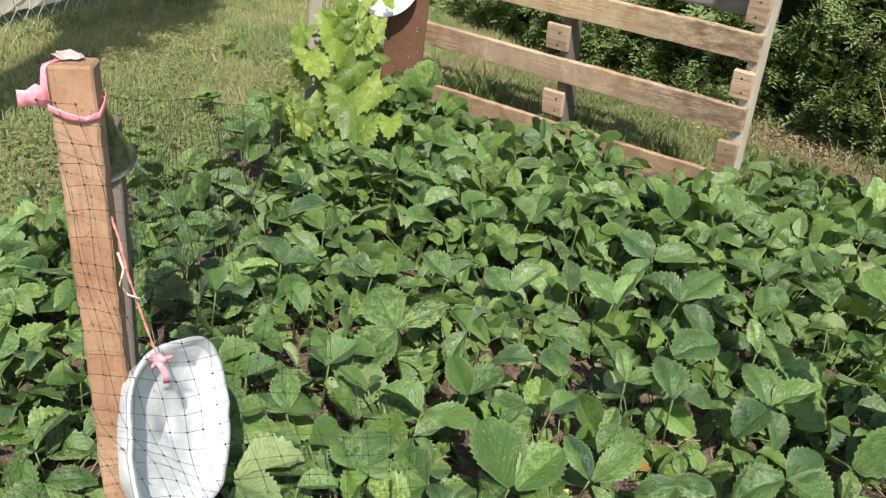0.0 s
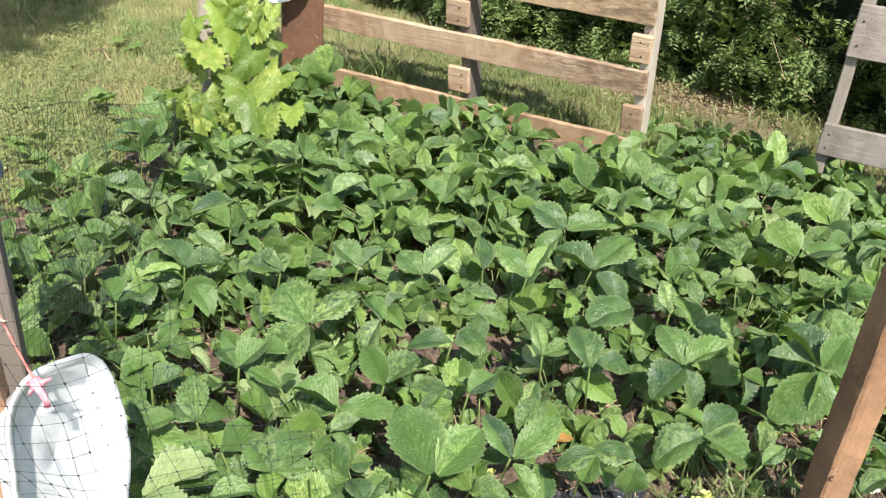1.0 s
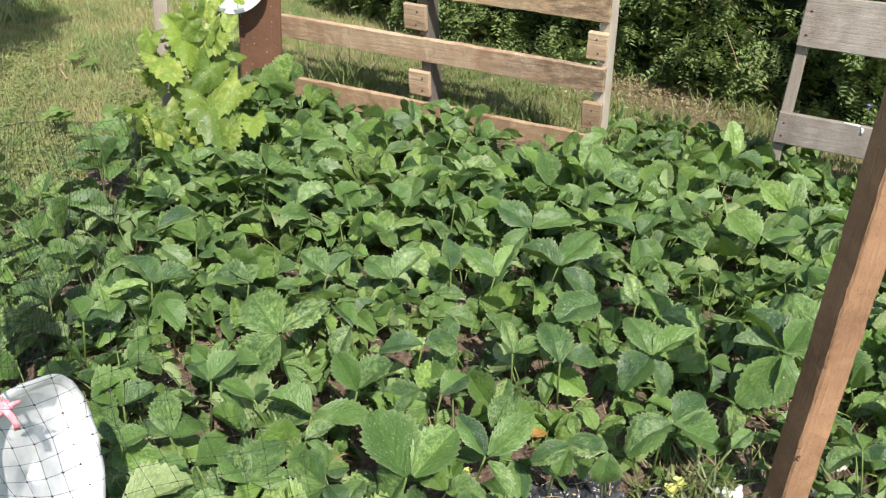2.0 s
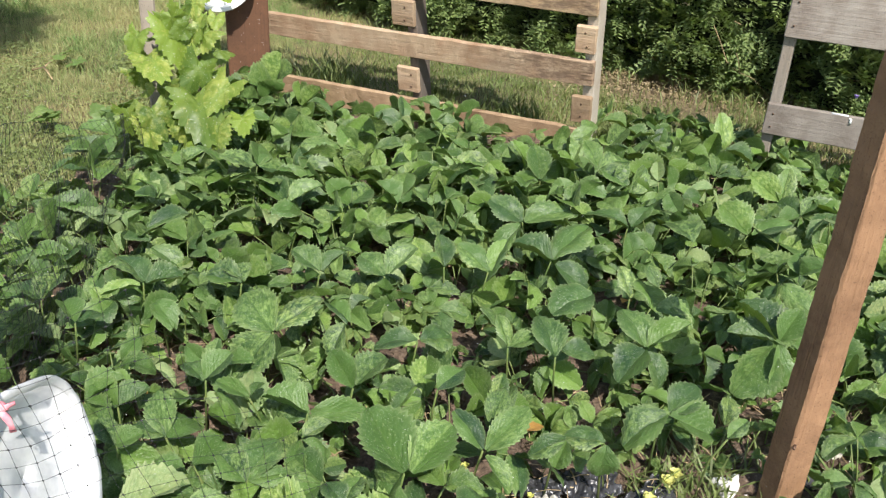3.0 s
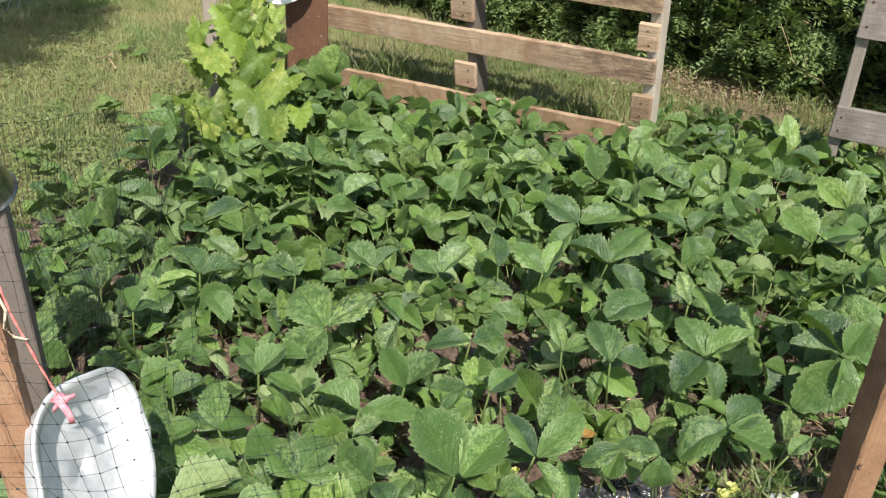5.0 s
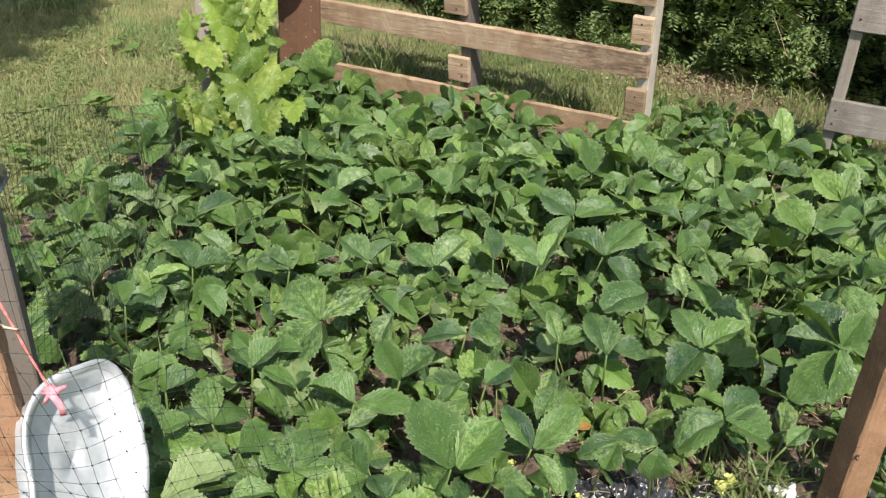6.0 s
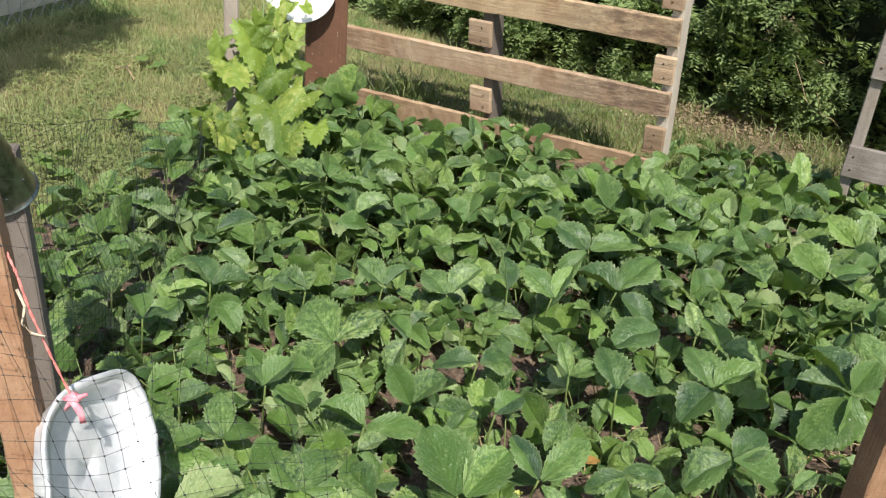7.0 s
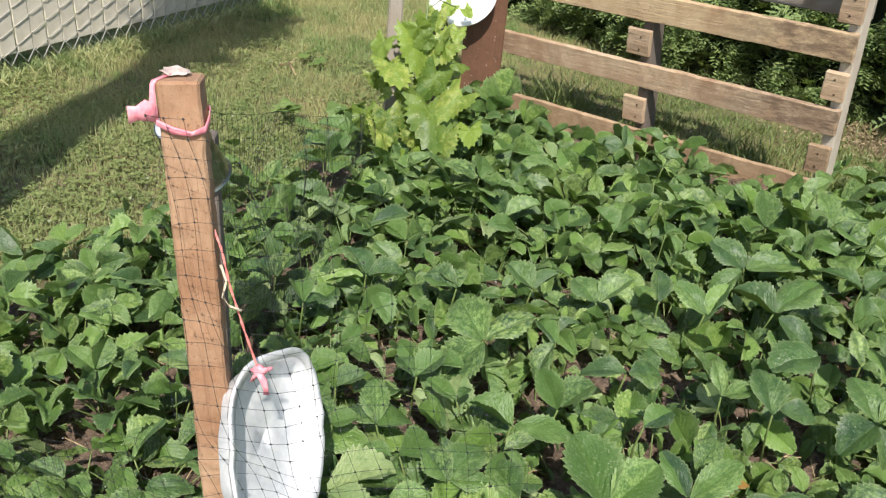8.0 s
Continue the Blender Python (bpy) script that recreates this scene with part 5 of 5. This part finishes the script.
for k, (x, y, z, r) in enumerate(((0.739, 1.15, 0.085, 0.024), (0.686, 1.112, 0.085, 0.022), (0.76, 1.165, 0.09, 0.02), (0.472, 1.141, 0.09, 0.012), (0.36, 1.193, 0.125, 0.012), (-0.29, 1.47, 0.1, 0.012), (-0.097, 1.162, 0.105, 0.012))):
    flower((x - 0.01, y - 0.015, z - 0.02), r, YELLOW, 40 + k)
flower((-0.84, 1.54, 0.175), 0.014, PAPER, 60, "pale")
flower((2.17, 2.9, 0.22), 0.016, PURPLE, 61, "purple")


tuft(0.79, 1.14, 150, 0.13, 0.05, 1)
tuft(0.71, 1.13, 80, 0.09, 0.04, 2)
tuft(1.0, 1.1, 90, 0.1, 0.06, 3)
tuft(1.2, 3.0, 120, 0.15, 0.035, 4)
for k, (x, y) in enumerate(((1.32, 3.02), (1.42, 2.98), (1.56, 3.0), (1.28, 3.14), (1.66, 2.98), (1.78, 2.9), (1.5, 3.14), (1.88, 3.05))):
    tuft(x, y, 70, rnd(0.07, 0.11), 0.055, 140 + k)
random.seed(29)
for k in range(46):
    u, v = rnd(0.0, 1.5), rnd(0.12, 0.8)
    tuft(-0.08 + 0.844 * u + 0.536 * v, 3.62 - 0.536 * u + 0.844 * v, 80, rnd(0.025, 0.05), 0.08, 330 + k)
    random.seed(29 * k + 7)
random.seed(31)
for k, (x, y) in enumerate([(rnd(1.3, 2.5), rnd(2.6, 3.05)) for _ in range(26)]):
    if not in_poly(x, y, BED):
        tuft(x, y, 45, 0.07, 0.06, 260 + k)
tuft(0.15, 3.75, 200, 0.2, 0.08, 5)
tuft(0.95, 3.3, 150, 0.14, 0.09, 6)
tuft(0.6, 3.6, 120, 0.1, 0.07, 7)
for k in range(34):
    u = k / 33
    tuft(-2.62 + 1.15 * u + 0.09, 2.27 + 3.58 * u - 0.02, 85, 0.1, 0.055, 80 + k, BLADES)
for k in range(30):
    p = hedge_line(-0.6 + k * 0.13) + Vector((-0.714, -0.70, 0)) * (0.22 + 0.1 * math.sin(k * 2.3))
    tuft(p.x, p.y, 60 if k < 12 else 16, 0.1, 0.08, 130 + k)


# broad-leaved weeds at the lawn's edge
def weed(x, y, count, size, seed):
    random.seed(seed)
    w = thing("weed", "low broad-leaved green weed at the lawn edge", "weed")
    for k in range(count):
        a, r = rnd(0, 360), rnd(0.01, 0.07)
        px, py, pz = x + r * math.cos(radians(a)), y + r * math.sin(radians(a)), rnd(0.03, 0.1)
        me = WEEDS[random.randrange(len(WEEDS))]
        m = Matrix.Translation((px, py, pz)) @ pose(0, 0, 0, rnd(5, 45), rnd(-25, 25), rnd(-180, 180)) @ Matrix.Diagonal((size, size, size, 1))
        ob = part("leaf", me, w, m=m)
        inv = m.inverted()
        part("stalk", tube_mesh("stalk", [inv @ Vector((px, py, pz)), inv @ Vector((x, y, 0.0))], 0.0015 / size, STEM, 5), ob)


WEEDS = []
for me in VINES[:3]:
    me = me.copy()
    me.materials.clear()
    me.materials.append(WEED)
    WEEDS.append(me)
for k, (x, y, n, size) in enumerate(((-0.89, 3.2, 7, 0.6), (-0.65, 3.26, 7, 0.62), (-0.75, 3.0, 6, 0.5), (-0.58, 2.95, 8, 0.55), (-1.02, 4.08, 3, 0.7), (-0.95, 2.7, 6, 0.5), (0.1, 3.4, 6, 0.6), (-0.05, 3.1, 6, 0.75))):
    weed(x, y, n, size, 200 + k)

# pale seedlings and young leaves under the canopy
random.seed(55)
small = LEAVES[3].copy()
small.materials.clear()
small.materials.append(WEED)
for k in range(46):
    x, y = rnd(-1.0, 1.6), rnd(1.1, 2.9)
    if not in_poly(x, y + 0.15, BED):
        continue
    w = thing("seedling", "small pale green seedling growing between the plants", "seedling", group="seedlings in the bed")
    for i in range(random.randint(3, 6)):
        px, py, pz = x + rnd(-0.045, 0.045), y + rnd(-0.045, 0.045), rnd(0.07, 0.15)
        size = rnd(0.32, 0.55)
        m = Matrix.Translation((px, py, pz)) @ pose(0, 0, 0, rnd(-30, 40), rnd(-30, 30), rnd(0, 360)) @ Matrix.Diagonal((size, size, size, 1))
        ob = part("leaf", small, w, m=m)
        inv = m.inverted()
        part("stalk", tube_mesh("stalk", [inv @ Vector((px, py, pz)), inv @ Vector((x, y, 0.03))], 0.0013 / size, STEM, 5), ob)

# dry leaf litter and a long pale twig at the foot of the hedge
random.seed(66)
LITTER = leaf_material("dry_leaf", (0.22, 0.15, 0.085), (0.55, 0.43, 0.26), (0.6, 0.52, 0.36), 0.7, 0.15, mottle=(0.5, 0.38, 0.22))
verts, faces, uvs = [], [], []
for _ in range(6500):
    s_along, off = random.gauss(1.25, 0.32), abs(random.gauss(0, 0.2)) + 0.04
    p = hedge_line(s_along) + Vector((-0.714, -0.70, 0)) * off + Vector((rnd(-0.05, 0.05), rnd(-0.05, 0.05), rnd(0.004, 0.03)))
    a, ln = rnd(0, 6.283), rnd(0.003, 0.011)
    u = Vector((math.cos(a), math.sin(a), rnd(-0.4, 0.5))) * ln
    w = Vector((-math.sin(a), math.cos(a), rnd(-0.4, 0.4))) * ln * rnd(0.25, 0.6)
    n = len(verts)
    verts += [p - u, p + w, p + u, p - w]
    uvs += [(0.5, 0), (1, 0.5), (0.5, 1), (0, 0.5)]
    faces.append((n, n + 1, n + 2, n + 3))
thing("leaf_litter", "dry tan leaf litter on the ground below the hedge", "leaf litter", kind="stuff", data=mesh_of("leaf_litter", verts, faces, LITTER, uvs, False))
random.seed(97)
verts, faces, uvs = [], [], []
for k in range(60):
    q = k / 59
    p = Vector((1.8, 3.62, 0.46)) + Vector((-0.05 + 0.1 * q, 0.05 - 0.1 * q, 0.05 * math.sin(q * 3.1) - 0.13 * max(0, 0.4 - q))) + Vector((rnd(-0.015, 0.015), rnd(-0.015, 0.015), rnd(-0.02, 0.015)))
    u = Vector((rnd(-1, 1), rnd(-1, 1), rnd(-1, 0.4))).normalized() * rnd(0.008, 0.018)
    w = u.orthogonal().normalized() * rnd(0.003, 0.006)
    n = len(verts)
    verts += [p - u, p + w, p + u, p - w]
    uvs += [(0.5, 0), (1, 0.5), (0.5, 1), (0, 0.5)]
    faces.append((n, n + 1, n + 2, n + 3))
part("withered_sprig", mesh_of("withered_sprig", verts, faces, LITTER, uvs, False), hedge, "withered tan sprig caught in the hedge")
twig = thing("fallen_twig", "long pale bent twig leaning against the hedge", "twig")
part("stem", tube_mesh("stem", [(1.79, 3.42, 0.37), (1.84, 3.42, 0.289), (1.87, 3.4, 0.22), (1.93, 3.38, 0.175), (2.0, 3.38, 0.149), (2.1, 3.38, 0.06), (2.14, 3.36, 0.0)], 0.0016, STRAW, 6, 0.7), twig)
part("side_shoot", tube_mesh("side_shoot", [(1.93, 3.38, 0.175), (1.9, 3.36, 0.24), (1.88, 3.35, 0.27)], 0.0015, STRAW, 5, 0.6), twig)

# loose straw over the bare soil
random.seed(67)
verts, faces = [], []
for _ in range(600):
    x, y = rnd(-1.0, 1.7), rnd(0.85, 2.9)
    if not in_poly(x, y, BED):
        continue
    a, ln, w = rnd(0, 6.283), rnd(0.008, 0.035), rnd(0.0008, 0.0016)
    p = Vector((x, y, 0.06 + 0.03 * noise.noise(Vector((x, y, 0)) * 3)))
    d, c = Vector((math.cos(a), math.sin(a), rnd(-0.25, 0.25))) * ln, Vector((-math.sin(a), math.cos(a), 0)) * w
    n = len(verts)
    verts += [p - d - c, p - d + c, p + d + c, p + d - c, p - d + Vector((0, 0, w)), p + d + Vector((0, 0, w))]
    faces += [(n, n + 4, n + 5, n + 3), (n + 1, n + 2, n + 5, n + 4), (n, n + 3, n + 2, n + 1)]
thing("loose_straw", "loose dry straw scattered on the bed soil", "straw", kind="stuff", data=mesh_of("loose_straw", verts, faces, STRAW, smooth=False))

# withered orange leaves on the soil
random.seed(73)
WITHERED = leaf_material("withered_leaf", (0.22, 0.09, 0.03), (0.6, 0.33, 0.07), (0.6, 0.45, 0.2), 0.6, 0.2, mottle=(0.6, 0.4, 0.1))
verts, faces, uvs = leaflet(0.04, 0.03, 0.5, 0.3, 0.02, 0, -0.02, 5, 10, 2)
shrivelled = mesh_of("withered_leaf", verts, faces, WITHERED, uvs)
for x, y in ((-0.262, 1.467), (-0.24, 1.45), (-0.085, 1.1), (0.325, 1.5), (0.385, 1.34), (0.08, 1.25), (0.86, 1.75), (0.51, 1.3)):
    thing("withered_leaf", "small withered orange-brown leaf lying on the soil", "leaf", pose(x, y, 0.085, rnd(-25, 25), rnd(-25, 25), rnd(0, 360)), group="withered leaves on the soil", data=shrivelled)

# bent dry stick on the lawn
stick = thing("dry_stick", "bent pale dry stick lying on the lawn", "stick")
part("branch", tube_mesh("branch", [(-1.14, 3.93, 0.035), (-1.085, 3.92, 0.05), (-1.03, 3.82, 0.025)], 0.006, STRAW, 6, 0.7), stick)
part("twig", tube_mesh("twig", [(-1.085, 3.92, 0.05), (-1.07, 3.97, 0.06)], 0.004, STRAW, 6, 0.6), stick)

# white fluff on the leaves; the lawn's extra flecks stand in for net glints
random.seed(77)
verts, faces = [], []
for k in range(2300):
    x, y = (rnd(-1.6, 1.9), rnd(0.9, 3.8)) if k < 1500 else (rnd(-1.5, -0.5), rnd(1.8, 3.3))
    bed = in_poly(x, y, BED)
    p, r = Vector((x, y, rnd(0.11, 0.2) if bed else rnd(0.0, 0.03))), rnd(0.0005, 0.0014)
    n = len(verts)
    verts += [p + Vector(o) * r * rnd(0.6, 1.3) for o in ((1, 0, 0), (-1, 0, 0), (0, 1, 0), (0, -1, 0), (0, 0, 1), (0, 0, -1))]
    faces += [tuple(k + n for k in t) for t in ((0, 2, 4), (2, 1, 4), (1, 3, 4), (3, 0, 4), (2, 0, 5), (1, 2, 5), (3, 1, 5), (0, 3, 5))]
thing("seed_fluff", "tiny white fluff on the leaves and flecks for net glints on the lawn", "fluff", kind="stuff", data=mesh_of("seed_fluff", verts, faces, WHITE))
